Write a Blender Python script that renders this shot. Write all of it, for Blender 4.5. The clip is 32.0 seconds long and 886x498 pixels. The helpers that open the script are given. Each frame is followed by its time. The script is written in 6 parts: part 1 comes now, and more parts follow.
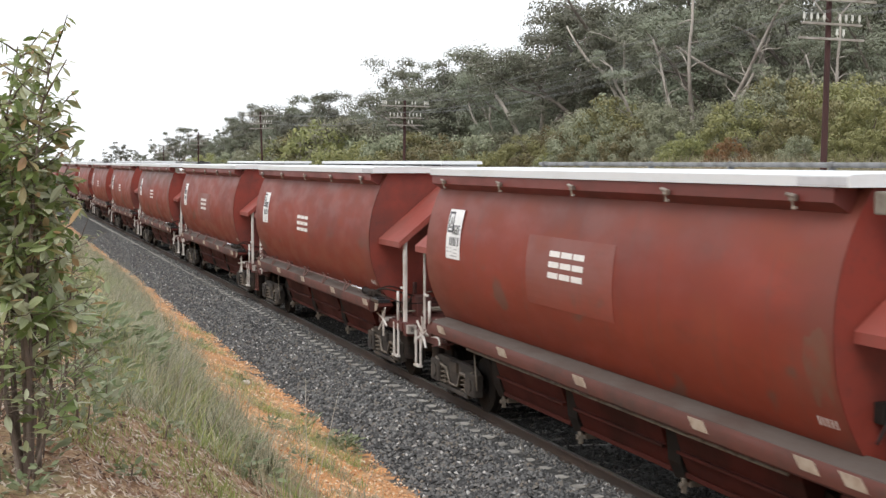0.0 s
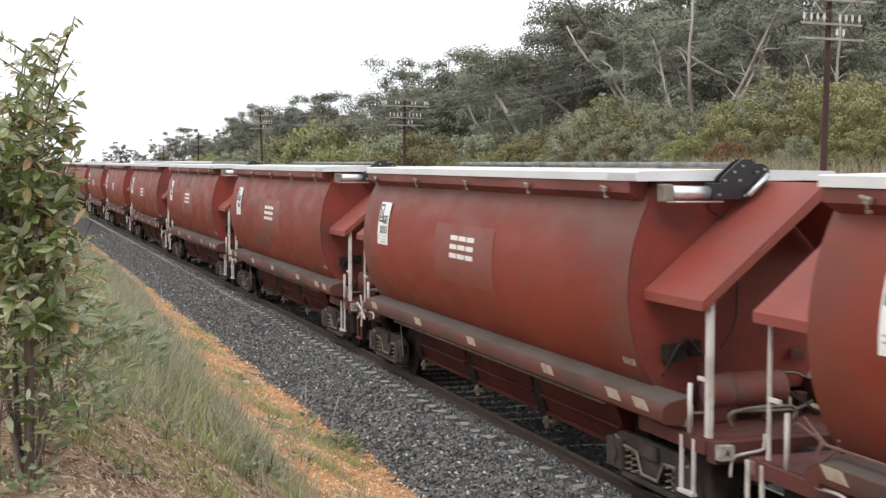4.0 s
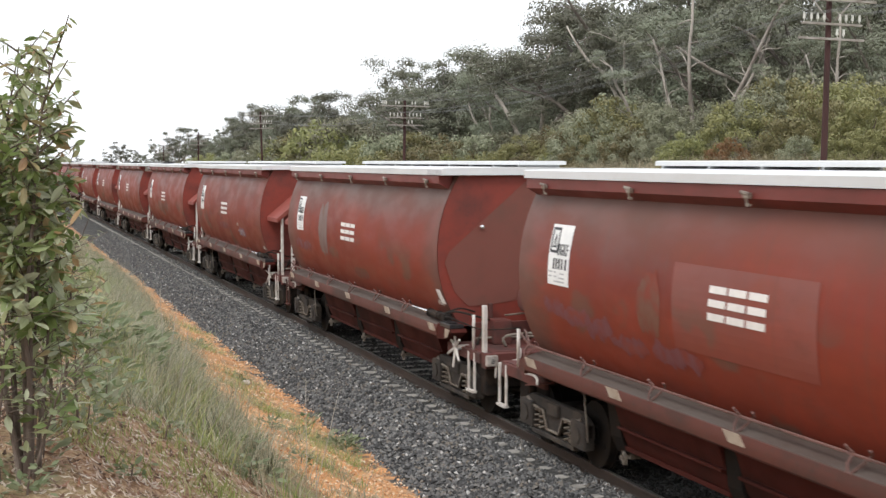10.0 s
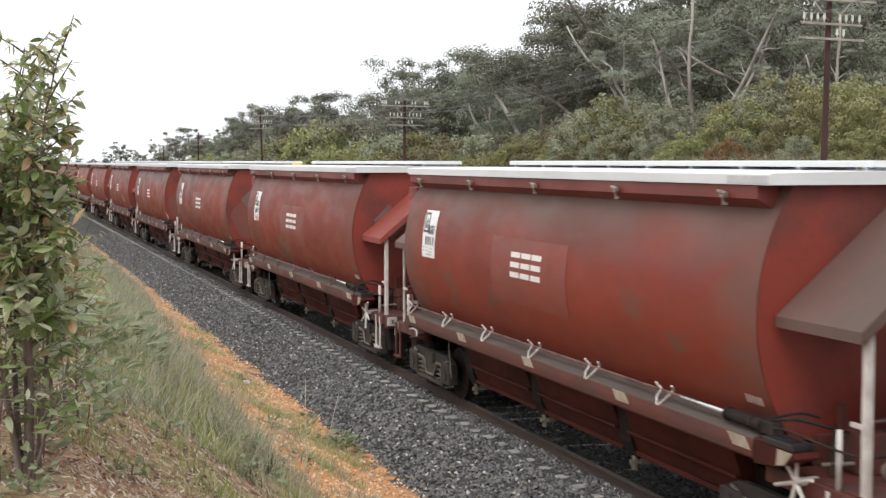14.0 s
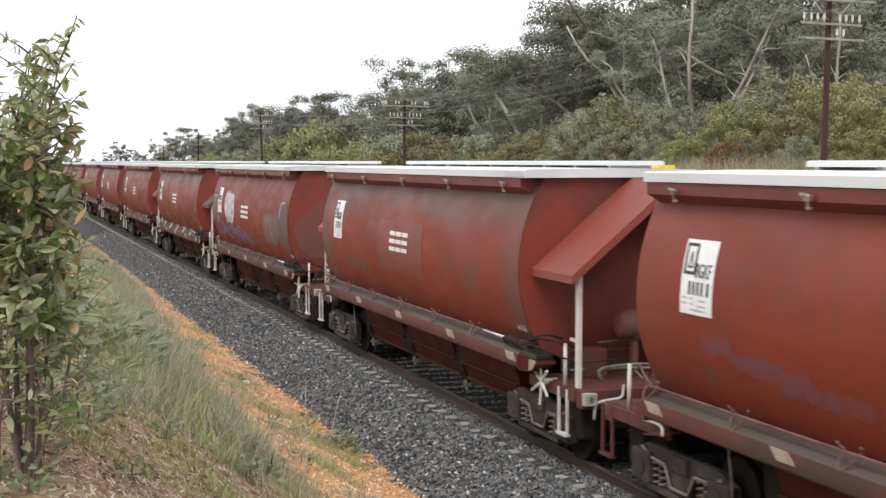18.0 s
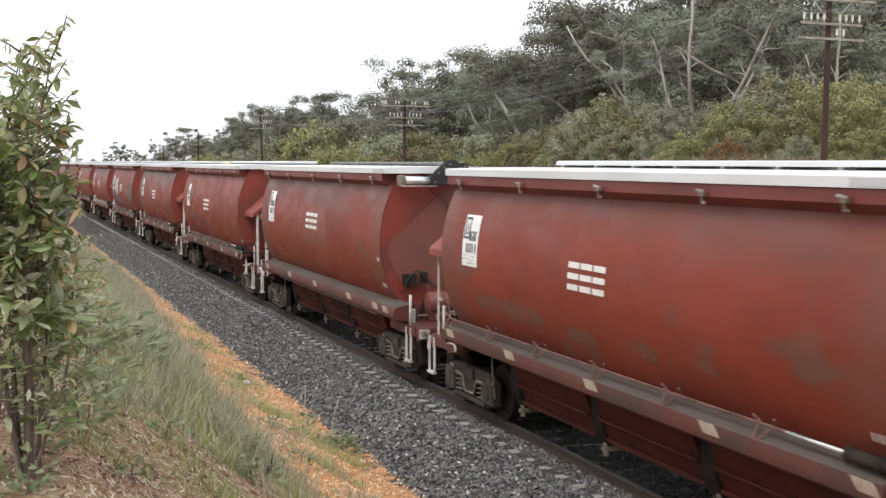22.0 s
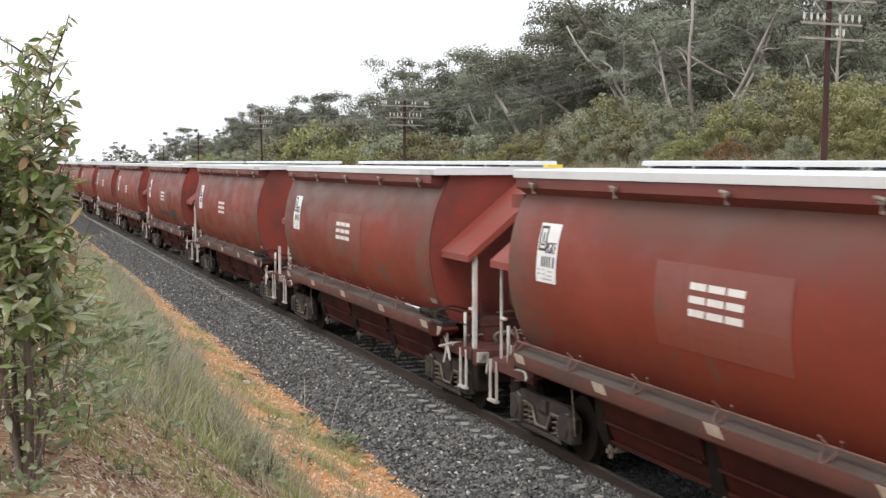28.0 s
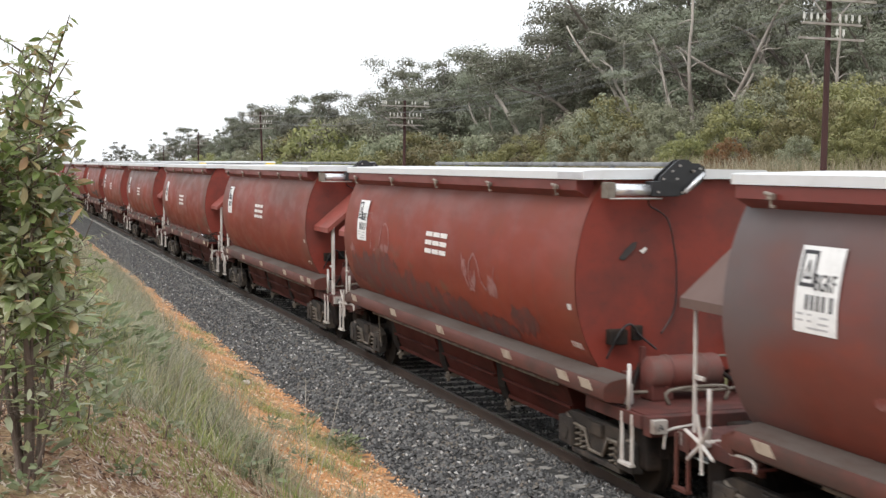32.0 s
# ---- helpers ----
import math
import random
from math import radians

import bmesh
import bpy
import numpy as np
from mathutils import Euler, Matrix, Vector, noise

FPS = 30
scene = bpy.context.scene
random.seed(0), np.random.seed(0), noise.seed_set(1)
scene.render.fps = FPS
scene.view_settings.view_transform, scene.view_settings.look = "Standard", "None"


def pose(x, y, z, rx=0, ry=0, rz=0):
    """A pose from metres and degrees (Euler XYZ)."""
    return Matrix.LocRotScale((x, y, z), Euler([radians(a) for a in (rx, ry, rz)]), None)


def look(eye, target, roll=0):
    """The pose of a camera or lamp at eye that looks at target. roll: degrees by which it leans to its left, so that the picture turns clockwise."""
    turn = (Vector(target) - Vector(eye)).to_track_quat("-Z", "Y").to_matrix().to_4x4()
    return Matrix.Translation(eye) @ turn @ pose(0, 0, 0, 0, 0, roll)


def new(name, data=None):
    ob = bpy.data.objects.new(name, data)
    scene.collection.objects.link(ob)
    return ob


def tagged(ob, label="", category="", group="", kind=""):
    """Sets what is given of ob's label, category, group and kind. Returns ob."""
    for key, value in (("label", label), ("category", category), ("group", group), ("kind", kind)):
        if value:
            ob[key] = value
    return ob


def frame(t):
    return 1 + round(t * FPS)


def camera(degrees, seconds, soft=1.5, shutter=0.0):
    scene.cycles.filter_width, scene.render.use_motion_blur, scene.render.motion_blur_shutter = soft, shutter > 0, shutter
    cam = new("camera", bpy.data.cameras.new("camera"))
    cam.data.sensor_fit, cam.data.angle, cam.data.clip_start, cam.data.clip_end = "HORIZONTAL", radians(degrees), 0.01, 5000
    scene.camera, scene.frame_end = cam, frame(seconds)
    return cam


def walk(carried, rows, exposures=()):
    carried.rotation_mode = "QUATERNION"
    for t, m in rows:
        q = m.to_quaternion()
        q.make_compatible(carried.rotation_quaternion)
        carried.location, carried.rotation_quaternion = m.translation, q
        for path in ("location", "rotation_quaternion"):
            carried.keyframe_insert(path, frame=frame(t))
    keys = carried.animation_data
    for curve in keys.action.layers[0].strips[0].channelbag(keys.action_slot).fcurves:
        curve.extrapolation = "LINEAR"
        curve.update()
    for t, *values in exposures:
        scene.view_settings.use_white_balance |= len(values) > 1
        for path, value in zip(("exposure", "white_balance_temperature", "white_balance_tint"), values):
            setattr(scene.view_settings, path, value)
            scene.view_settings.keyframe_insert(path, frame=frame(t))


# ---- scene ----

# ---------------------------------------------------------------- camera
EYE = (-8.65, 0.0, 4.176)
cam = camera(36.18, 32.0, soft=1.4, shutter=0.2)
VIEW = pose(*EYE, 90 - 3.695, 0, -18.613)
walk(cam, [(0.0, VIEW), (32.0, VIEW)])

# ---------------------------------------------------------------- light
world = bpy.data.worlds.new("overcast_sky")
scene.world = world
world.use_nodes = True
wn, wl = world.node_tree.nodes, world.node_tree.links
wn.clear()
sky = wn.new("ShaderNodeTexSky")
sky.sky_type = "NISHITA"
sky.sun_disc = False
sky.sun_elevation = radians(48)
sky.sun_rotation = radians(250)
sky.air_density, sky.dust_density = 1.0, 4.0
dim = wn.new("ShaderNodeVectorMath")
dim.operation = "SCALE"
dim.inputs["Scale"].default_value = 0.10
cloud = wn.new("ShaderNodeMix")
cloud.data_type = "RGBA"
cloud.inputs[0].default_value = 0.86
cloud.inputs[7].default_value = (0.93, 0.96, 1.0, 1)
back = wn.new("ShaderNodeBackground")
back.inputs[1].default_value = 1.0
wout = wn.new("ShaderNodeOutputWorld")
wl.new(sky.outputs[0], dim.inputs[0])
wl.new(dim.outputs[0], cloud.inputs[6])
wl.new(cloud.outputs[2], back.inputs[0])
wl.new(back.outputs[0], wout.inputs[0])

sun_data = bpy.data.lights.new("veiled_sun", "SUN")
sun_data.energy, sun_data.angle, sun_data.color = 1.0, radians(25), (1.0, 0.96, 0.9)
sun = new("veiled_sun", sun_data)
sun.matrix_world = look((-30, -20, 55), (0, 18, 0))
scene.view_settings.exposure = 0.62


# ---------------------------------------------------------------- materials
class Nodes:
    """A short way to write node materials."""

    def __init__(self, name, rough=0.7, metal=0.0, spec=0.5):
        self.m = bpy.data.materials.new(name)
        self.m.use_nodes = True
        self.t = self.m.node_tree
        self.b = self.t.nodes["Principled BSDF"]
        self.b.inputs["Roughness"].default_value = rough
        self.b.inputs["Metallic"].default_value = metal
        self.b.inputs["Specular IOR Level"].default_value = spec
        self.coord = self.add("ShaderNodeTexCoord").outputs["Object"]

    def add(self, kind):
        return self.t.nodes.new(kind)

    def link(self, a, b):
        self.t.links.new(a, b)

    def put(self, sock, value):
        if hasattr(value, "links"):
            self.link(value, sock)
        elif isinstance(value, tuple) and len(value) == 3 and sock.type == "RGBA":
            sock.default_value = (*value, 1)
        else:
            sock.default_value = value

    def world_coord(self):
        return self.add("ShaderNodeNewGeometry").outputs["Position"]

    def island(self):
        return self.add("ShaderNodeNewGeometry").outputs["Random Per Island"]

    def object_random(self):
        return self.add("ShaderNodeObjectInfo").outputs["Random"]

    def shifted(self, coord, amount=37.0):
        n = self.add("ShaderNodeVectorMath")
        n.operation = "ADD"
        self.link(coord, n.inputs[0])
        m = self.math("MULTIPLY", self.object_random(), amount)
        self.link(m, n.inputs[1])
        return n.outputs[0]

    def stretched(self, coord, x, y, z):
        n = self.add("ShaderNodeVectorMath")
        n.operation = "MULTIPLY"
        self.link(coord, n.inputs[0])
        n.inputs[1].default_value = (x, y, z)
        return n.outputs[0]

    def noise(self, coord, scale, detail=4.0, rough=0.55):
        n = self.add("ShaderNodeTexNoise")
        self.link(coord, n.inputs["Vector"])
        n.inputs["Scale"].default_value = scale
        n.inputs["Detail"].default_value = detail
        n.inputs["Roughness"].default_value = rough
        return n.outputs["Fac"]

    def voronoi(self, coord, scale, out="Distance"):
        n = self.add("ShaderNodeTexVoronoi")
        self.link(coord, n.inputs["Vector"])
        n.inputs["Scale"].default_value = scale
        return n.outputs[out]

    def axis(self, coord, which):
        n = self.add("ShaderNodeSeparateXYZ")
        self.link(coord, n.inputs[0])
        return n.outputs[which]

    def math(self, op, a, b=0.0, clamp=False):
        n = self.add("ShaderNodeMath")
        n.operation, n.use_clamp = op, clamp
        self.put(n.inputs[0], a)
        self.put(n.inputs[1], b)
        return n.outputs[0]

    def ramp(self, value, lo, hi, to_lo=0.0, to_hi=1.0):
        n = self.add("ShaderNodeMapRange")
        n.interpolation_type = "SMOOTHSTEP"
        for i, v in enumerate((value, lo, hi, to_lo, to_hi)):
            self.put(n.inputs[i], v)
        return n.outputs[0]

    def mix(self, fac, a, b, blend="MIX"):
        n = self.add("ShaderNodeMix")
        n.data_type, n.blend_type = "RGBA", blend
        self.put(n.inputs[0], fac)
        self.put(n.inputs[6], a)
        self.put(n.inputs[7], b)
        return n.outputs[2]

    def colour(self, value):
        self.put(self.b.inputs["Base Color"], value)

    def rough(self, value):
        self.put(self.b.inputs["Roughness"], value)

    def bump(self, height, strength=0.3, distance=0.01):
        n = self.add("ShaderNodeBump")
        n.inputs["Strength"].default_value = strength
        n.inputs["Distance"].default_value = distance
        self.link(height, n.inputs["Height"])
        self.link(n.outputs[0], self.b.inputs["Normal"])


def grimy(name, base, dirt, rough=0.55, metal=0.0, amount=0.5, scale=1.6, bump=0.15, across=(1, 1, 1)):
    """Paint or metal with blotches of dirt at two scales."""
    n = Nodes(name, rough, metal)
    c = n.stretched(n.shifted(n.coord), *across)
    big = n.noise(c, scale, 5)
    fine = n.noise(c, scale * 14, 3)
    f = n.math("MULTIPLY", n.ramp(big, 0.42, 0.68), amount)
    f = n.math("ADD", f, n.math("MULTIPLY", n.ramp(fine, 0.5, 0.75), amount * 0.4), True)
    n.colour(n.mix(f, base, dirt))
    n.rough(n.ramp(big, 0.3, 0.7, rough - 0.08, min(1.0, rough + 0.15)))
    n.bump(fine, bump, 0.004)
    return n.m


def body_paint(name, base, deep, dust, dust_amount):
    """Red oxide wagon paint: chalky patches, dust under the top rail and at the ends, streaks, rust spots."""
    n = Nodes(name, 0.5, 0.0, 0.3)
    own = n.stretched(n.shifted(n.coord), 1, 0.42, 1)
    z, y = n.axis(n.coord, 2), n.axis(n.coord, 1)
    cloud = n.noise(own, 0.55, 3)
    blot = n.noise(own, 2.3, 3, 0.5)
    fine = n.noise(own, 34, 3)
    col = n.mix(n.ramp(cloud, 0.35, 0.68), base, deep)
    col = n.mix(n.math("MULTIPLY", n.ramp(blot, 0.5, 0.72), 0.3), col, (0.235, 0.058, 0.026))
    warm = n.math("MULTIPLY", n.ramp(n.math("ADD", z, n.math("MULTIPLY", blot, 0.9)), 3.2, 2.5), 0.55)
    col = n.mix(warm, col, (0.195, 0.031, 0.0135))
    # fresher red patches, older brown ones, and runs down the side
    fresh = n.noise(n.stretched(n.shifted(n.coord, 53.0), 1, 0.35, 0.9), 1.15, 5, 0.62)
    col = n.mix(n.math("MULTIPLY", n.ramp(fresh, 0.46, 0.68), 0.42), col, (0.265, 0.040, 0.019))
    old = n.noise(n.stretched(n.shifted(n.coord, 71.0), 1, 0.5, 1), 1.5, 6, 0.68)
    col = n.mix(n.math("MULTIPLY", n.ramp(old, 0.54, 0.72), 0.42), col, (0.125, 0.036, 0.024))
    runs = n.noise(n.stretched(n.shifted(n.coord, 19.0), 1, 5.0, 0.22), 1.6, 4, 0.6)
    col = n.mix(n.math("MULTIPLY", n.ramp(runs, 0.52, 0.74), 0.28), col, (0.12, 0.05, 0.037))
    # film of grey dust towards the roof and towards both ends
    top = n.ramp(n.math("ADD", z, n.math("MULTIPLY", cloud, 1.1)), 3.35, 4.35)
    ends = n.ramp(n.math("ADD", n.math("ABSOLUTE", y), n.math("MULTIPLY", blot, 1.8)), 5.6, 6.9)
    often = n.math("ADD", n.math("MULTIPLY", n.object_random(), 0.95 * dust_amount), 0.3 * dust_amount)
    dusty = n.math("MAXIMUM", n.math("MULTIPLY", top, often), n.math("MULTIPLY", n.math("MULTIPLY", ends, often), 0.8), True)
    col = n.mix(dusty, col, dust)
    patch = n.ramp(n.noise(n.stretched(n.shifted(n.coord, 91.0), 1, 0.6, 1), 0.9, 3), 0.60, 0.65)
    low = n.ramp(z, 2.9, 2.2)
    col = n.mix(n.math("MULTIPLY", n.math("MULTIPLY", patch, low), 0.55), col, (0.098, 0.074, 0.055))
    col = n.mix(n.math("MULTIPLY", n.ramp(fine, 0.55, 0.8), 0.06), col, (0.14, 0.06, 0.045))
    n.colour(col)
    n.rough(n.ramp(blot, 0.3, 0.7, 0.48, 0.66))
    n.bump(n.math("ADD", n.math("MULTIPLY", cloud, 1.0), n.math("MULTIPLY", fine, 0.012)), 0.2, 0.03)
    return n.m


def plain(name, base, rough=0.6, metal=0.0):
    n = Nodes(name, rough, metal)
    g = n.noise(n.coord, 9, 4)
    n.colour(n.mix(n.math("MULTIPLY", n.ramp(g, 0.4, 0.7), 0.25), base, tuple(v * 0.6 for v in base)))
    n.bump(n.noise(n.coord, 60, 2), 0.1, 0.003)
    return n.m


def leaf_material(name, tones, spread=0.5, through_light=0.42, gloss=0.5):
    """Leaves whose colour changes from leaf to leaf and from plant to plant."""
    n = Nodes(name, gloss, 0.0, 0.35)
    r = n.island()
    ramp = n.add("ShaderNodeValToRGB")
    ramp.color_ramp.elements[0].color = (*tones[0], 1)
    ramp.color_ramp.elements[1].color = (*tones[-1], 1)
    for i, tone in enumerate(tones[1:-1]):
        e = ramp.color_ramp.elements.new((i + 1) / (len(tones) - 1))
        e.color = (*tone, 1)
    n.link(r, ramp.inputs[0])
    own = n.math("SUBTRACT", n.object_random(), 0.5)
    hue = n.add("ShaderNodeHueSaturation")
    n.put(hue.inputs["Hue"], n.math("ADD", n.math("MULTIPLY", own, 0.07 * spread), 0.5))
    n.put(hue.inputs["Value"], n.math("ADD", n.math("MULTIPLY", own, 0.7 * spread), 1.0))
    n.link(ramp.outputs[0], hue.inputs["Color"])
    n.colour(hue.outputs[0])
    tr = n.add("ShaderNodeBsdfTranslucent")
    n.link(hue.outputs[0], tr.inputs[0])
    mixer = n.add("ShaderNodeMixShader")
    mixer.inputs[0].default_value = through_light
    n.link(n.b.outputs[0], mixer.inputs[1])
    n.link(tr.outputs[0], mixer.inputs[2])
    n.link(mixer.outputs[0], n.t.nodes["Material Output"].inputs[0])
    return n.m


RED = body_paint("red_oxide_paint", (0.205, 0.030, 0.0145), (0.155, 0.023, 0.013), (0.115, 0.070, 0.056), 0.7)
GREY = body_paint("weathered_grey_paint", (0.098, 0.072, 0.070), (0.135, 0.042, 0.034), (0.105, 0.092, 0.092), 0.95)
END_RED = grimy("end_wall_paint", (0.205, 0.031, 0.019), (0.095, 0.028, 0.022), 0.6, 0, 0.75, 0.9)
TANK = grimy("dusty_tank_paint", (0.16, 0.045, 0.036), (0.12, 0.085, 0.075), 0.65, 0, 0.7, 2.0)
HOOD = grimy("canopy_paint", (0.235, 0.046, 0.033), (0.17, 0.066, 0.052), 0.6, 0, 0.45, 1.2)
HOOD_BROWN = grimy("dusty_canopy_paint", (0.115, 0.066, 0.053), (0.09, 0.066, 0.057), 0.65, 0, 0.5, 1.2)
RAIL_RED = grimy("top_rail_paint", (0.155, 0.025, 0.018), (0.09, 0.035, 0.028), 0.55, 0, 0.5, 1.5, 0.15, (1, 0.4, 1))
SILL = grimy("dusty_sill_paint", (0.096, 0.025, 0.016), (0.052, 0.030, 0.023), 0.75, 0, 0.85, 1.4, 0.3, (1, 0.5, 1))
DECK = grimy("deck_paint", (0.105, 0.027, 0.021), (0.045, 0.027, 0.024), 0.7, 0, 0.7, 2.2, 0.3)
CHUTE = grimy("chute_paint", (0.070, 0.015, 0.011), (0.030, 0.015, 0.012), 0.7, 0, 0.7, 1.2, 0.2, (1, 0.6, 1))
DARK = grimy("grimy_black_steel", (0.020, 0.017, 0.016), (0.055, 0.040, 0.031), 0.75, 0.0, 0.8, 3.0, 0.4)
BOGIE = grimy("dusty_bogie_steel", (0.028, 0.023, 0.020), (0.085, 0.068, 0.053), 0.85, 0.0, 0.85, 2.2, 0.4)
# wheels, and the black block that stands for the shaded gap between chutes
WHEEL_AND_GAP = grimy("greasy_wheel_and_gap_shade", (0.014, 0.012, 0.011), (0.03, 0.023, 0.018), 0.7, 0.0, 0.7, 3.0, 0.3)
BLACK = plain("black_enamel", (0.02, 0.02, 0.022), 0.35)
WHITE = grimy("white_paint", (0.60, 0.57, 0.54), (0.30, 0.25, 0.21), 0.55, 0, 0.6, 3.0)
WORN_WHITE = grimy("worn_white_paint", (0.42, 0.39, 0.36), (0.16, 0.12, 0.10), 0.7, 0, 0.7, 6.0)
LID = grimy("white_lid_sheet", (0.64, 0.65, 0.66), (0.50, 0.50, 0.49), 0.5, 0, 0.45, 1.0, 0.1, (1, 0.4, 1))
GREYPLATE = plain("grey_lid_corner", (0.50, 0.50, 0.52), 0.6)
for dull in (WHEEL_AND_GAP, DARK, CHUTE):
    dull.node_tree.nodes["Principled BSDF"].inputs["Specular IOR Level"].default_value = 0.12
ROD = grimy("chalky_red_rod", (0.165, 0.082, 0.070), (0.075, 0.042, 0.036), 0.7, 0, 0.7, 3.0)
CREAM = grimy("cream_marker", (0.36, 0.30, 0.235), (0.22, 0.15, 0.11), 0.7, 0, 0.6, 5)
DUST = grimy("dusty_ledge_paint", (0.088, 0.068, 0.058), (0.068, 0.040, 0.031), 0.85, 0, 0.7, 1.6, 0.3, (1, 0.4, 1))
FLANGE = grimy("rusty_frame_edge", (0.20, 0.175, 0.145), (0.09, 0.065, 0.05), 0.8, 0, 0.7, 5)
STEEL = grimy("worn_steel", (0.42, 0.40, 0.38), (0.16, 0.10, 0.07), 0.45, 0.6, 0.6, 6)
GREY_STEEL = grimy("dull_galvanised_tube", (0.22, 0.22, 0.22), (0.10, 0.095, 0.09), 0.5, 0.5, 0.7, 4)
CHROME = plain("bright_cylinder", (0.75, 0.76, 0.78), 0.25, 0.7)
LETTER = plain("white_logo_paint", (0.74, 0.71, 0.68), 0.6)
PAPER = plain("white_label_plate", (0.78, 0.78, 0.77), 0.5)
INK = plain("black_print", (0.03, 0.03, 0.035), 0.6)
FAINT = plain("grey_print", (0.42, 0.42, 0.43), 0.6)
PATCH = body_paint("repainted_panel", (0.205, 0.068, 0.054), (0.19, 0.058, 0.046), (0.15, 0.085, 0.07), 0.3)
GHOST = grimy("bare_brown_primer", (0.165, 0.052, 0.038), (0.115, 0.062, 0.048), 0.7, 0, 0.6, 1.3)
TAPE = grimy("dark_overpaint", (0.035, 0.032, 0.032), (0.06, 0.045, 0.04), 0.6, 0, 0.4, 3)
VIOLET = grimy("violet_spray", (0.17, 0.12, 0.24), (0.18, 0.06, 0.06), 0.6, 0, 0.5, 3)
PINK = grimy("pale_pink_spray", (0.26, 0.12, 0.11), (0.20, 0.042, 0.03), 0.6, 0, 1.0, 5)
SMEAR = grimy("grey_smear", (0.15, 0.095, 0.082), (0.16, 0.06, 0.04), 0.6, 0, 0.5, 2)
DARK_SMEAR = grimy("dark_grey_smear", (0.098, 0.060, 0.062), (0.15, 0.045, 0.034), 0.6, 0, 0.6, 2.5)
SOOT = grimy("dark_scuffed_paint", (0.074, 0.022, 0.020), (0.18, 0.033, 0.02), 0.6, 0, 0.9, 3.4)
FADED_VIOLET = grimy("faded_violet_spray", (0.145, 0.042, 0.050), (0.195, 0.034, 0.02), 0.6, 0, 1.0, 4.5)
STAIN = grimy("olive_brown_stain", (0.135, 0.050, 0.029), (0.19, 0.033, 0.018), 0.65, 0, 1.0, 3.6)
WHITE_SPRAY = grimy("white_spray", (0.5, 0.48, 0.47), (0.16, 0.11, 0.12), 0.6, 0, 0.8, 4.0)
CLAMP = grimy("dull_clamp_metal", (0.30, 0.26, 0.22), (0.12, 0.085, 0.07), 0.5, 0.3, 0.8, 9)
ORANGE_SPRAY = plain("orange_spray", (0.6, 0.16, 0.04), 0.6)
YELLOW = plain("yellow_tag", (0.75, 0.55, 0.03), 0.5)


# ---------------------------------------------------------------- mesh helpers
def mesh_of(name, bm, material, smooth=False):
    me = bpy.data.meshes.new(name)
    bm.normal_update()
    bm.to_mesh(me)
    bm.free()
    if material:
        me.materials.append(material)
    if smooth:
        me.shade_smooth()
    return me


def arrays_mesh(name, verts, faces, material, smooth=False):
    """A mesh from arrays: verts n x 3, faces m x k."""
    verts, faces = np.asarray(verts, np.float32), np.asarray(faces, np.int32)
    me = bpy.data.meshes.new(name)
    k = faces.shape[1]
    me.vertices.add(len(verts))
    me.vertices.foreach_set("co", verts.ravel())
    me.loops.add(faces.size)
    me.loops.foreach_set("vertex_index", faces.ravel())
    me.polygons.add(len(faces))
    me.polygons.foreach_set("loop_start", np.arange(0, faces.size, k, dtype=np.int32))
    me.update(calc_edges=True)
    me.materials.append(material)
    if smooth:
        me.shade_smooth()
    else:
        me.shade_flat()
    return me


def part(name, data, parent, label="", at=None):
    """Links a mesh as one part under a thing or under a part."""
    ob = new(name, data)
    ob.parent = parent
    if at is not None:
        ob.matrix_basis = at
    if label:
        ob["label"] = label
    return ob


CACHE = {}


def cached(key, build):
    if key not in CACHE:
        CACHE[key] = build()
    return CACHE[key]


def add_box(bm, lo, hi, bevel=0.0):
    c = [(a + b) / 2 for a, b in zip(lo, hi)]
    s = [abs(b - a) for a, b in zip(lo, hi)]
    r = bmesh.ops.create_cube(bm, size=1.0, matrix=Matrix.Translation(c) @ Matrix.Diagonal((*s, 1)))
    if bevel:
        edges = list({e for v in r["verts"] for e in v.link_edges})
        bmesh.ops.bevel(bm, geom=edges, offset=bevel, segments=2, profile=0.6, affect="EDGES")
    return r


def add_tube(bm, a, b, r0, r1=None, seg=8, caps=True):
    a, b = Vector(a), Vector(b)
    d = b - a
    m = Matrix.Translation((a + b) / 2) @ d.to_track_quat("Z", "Y").to_matrix().to_4x4()
    bmesh.ops.create_cone(bm, cap_ends=caps, segments=seg, radius1=r0, radius2=r0 if r1 is None else r1, depth=d.length, matrix=m)


def add_pipe(bm, points, radii, seg=6, caps=True):
    """One continuous tube through all the points."""
    pts = [Vector(p) for p in points]
    ahead = (pts[1] - pts[0]).normalized()
    side = ahead.orthogonal().normalized()
    rings = []
    for i, p in enumerate(pts):
        new_ahead = (pts[min(i + 1, len(pts) - 1)] - pts[max(i - 1, 0)]).normalized()
        side = (side - new_ahead * side.dot(new_ahead)).normalized()
        over = new_ahead.cross(side)
        rings.append([bm.verts.new(p + (side * math.cos(a) + over * math.sin(a)) * radii[i]) for a in [j * 2 * math.pi / seg for j in range(seg)]])
    for A, B in zip(rings, rings[1:]):
        for j in range(seg):
            bm.faces.new((A[j], A[(j + 1) % seg], B[(j + 1) % seg], B[j]))
    if caps:
        bm.faces.new(rings[0][::-1])
        bm.faces.new(rings[-1])


def add_path(bm, points, r, seg=6):
    add_pipe(bm, points, [r] * len(points), seg)


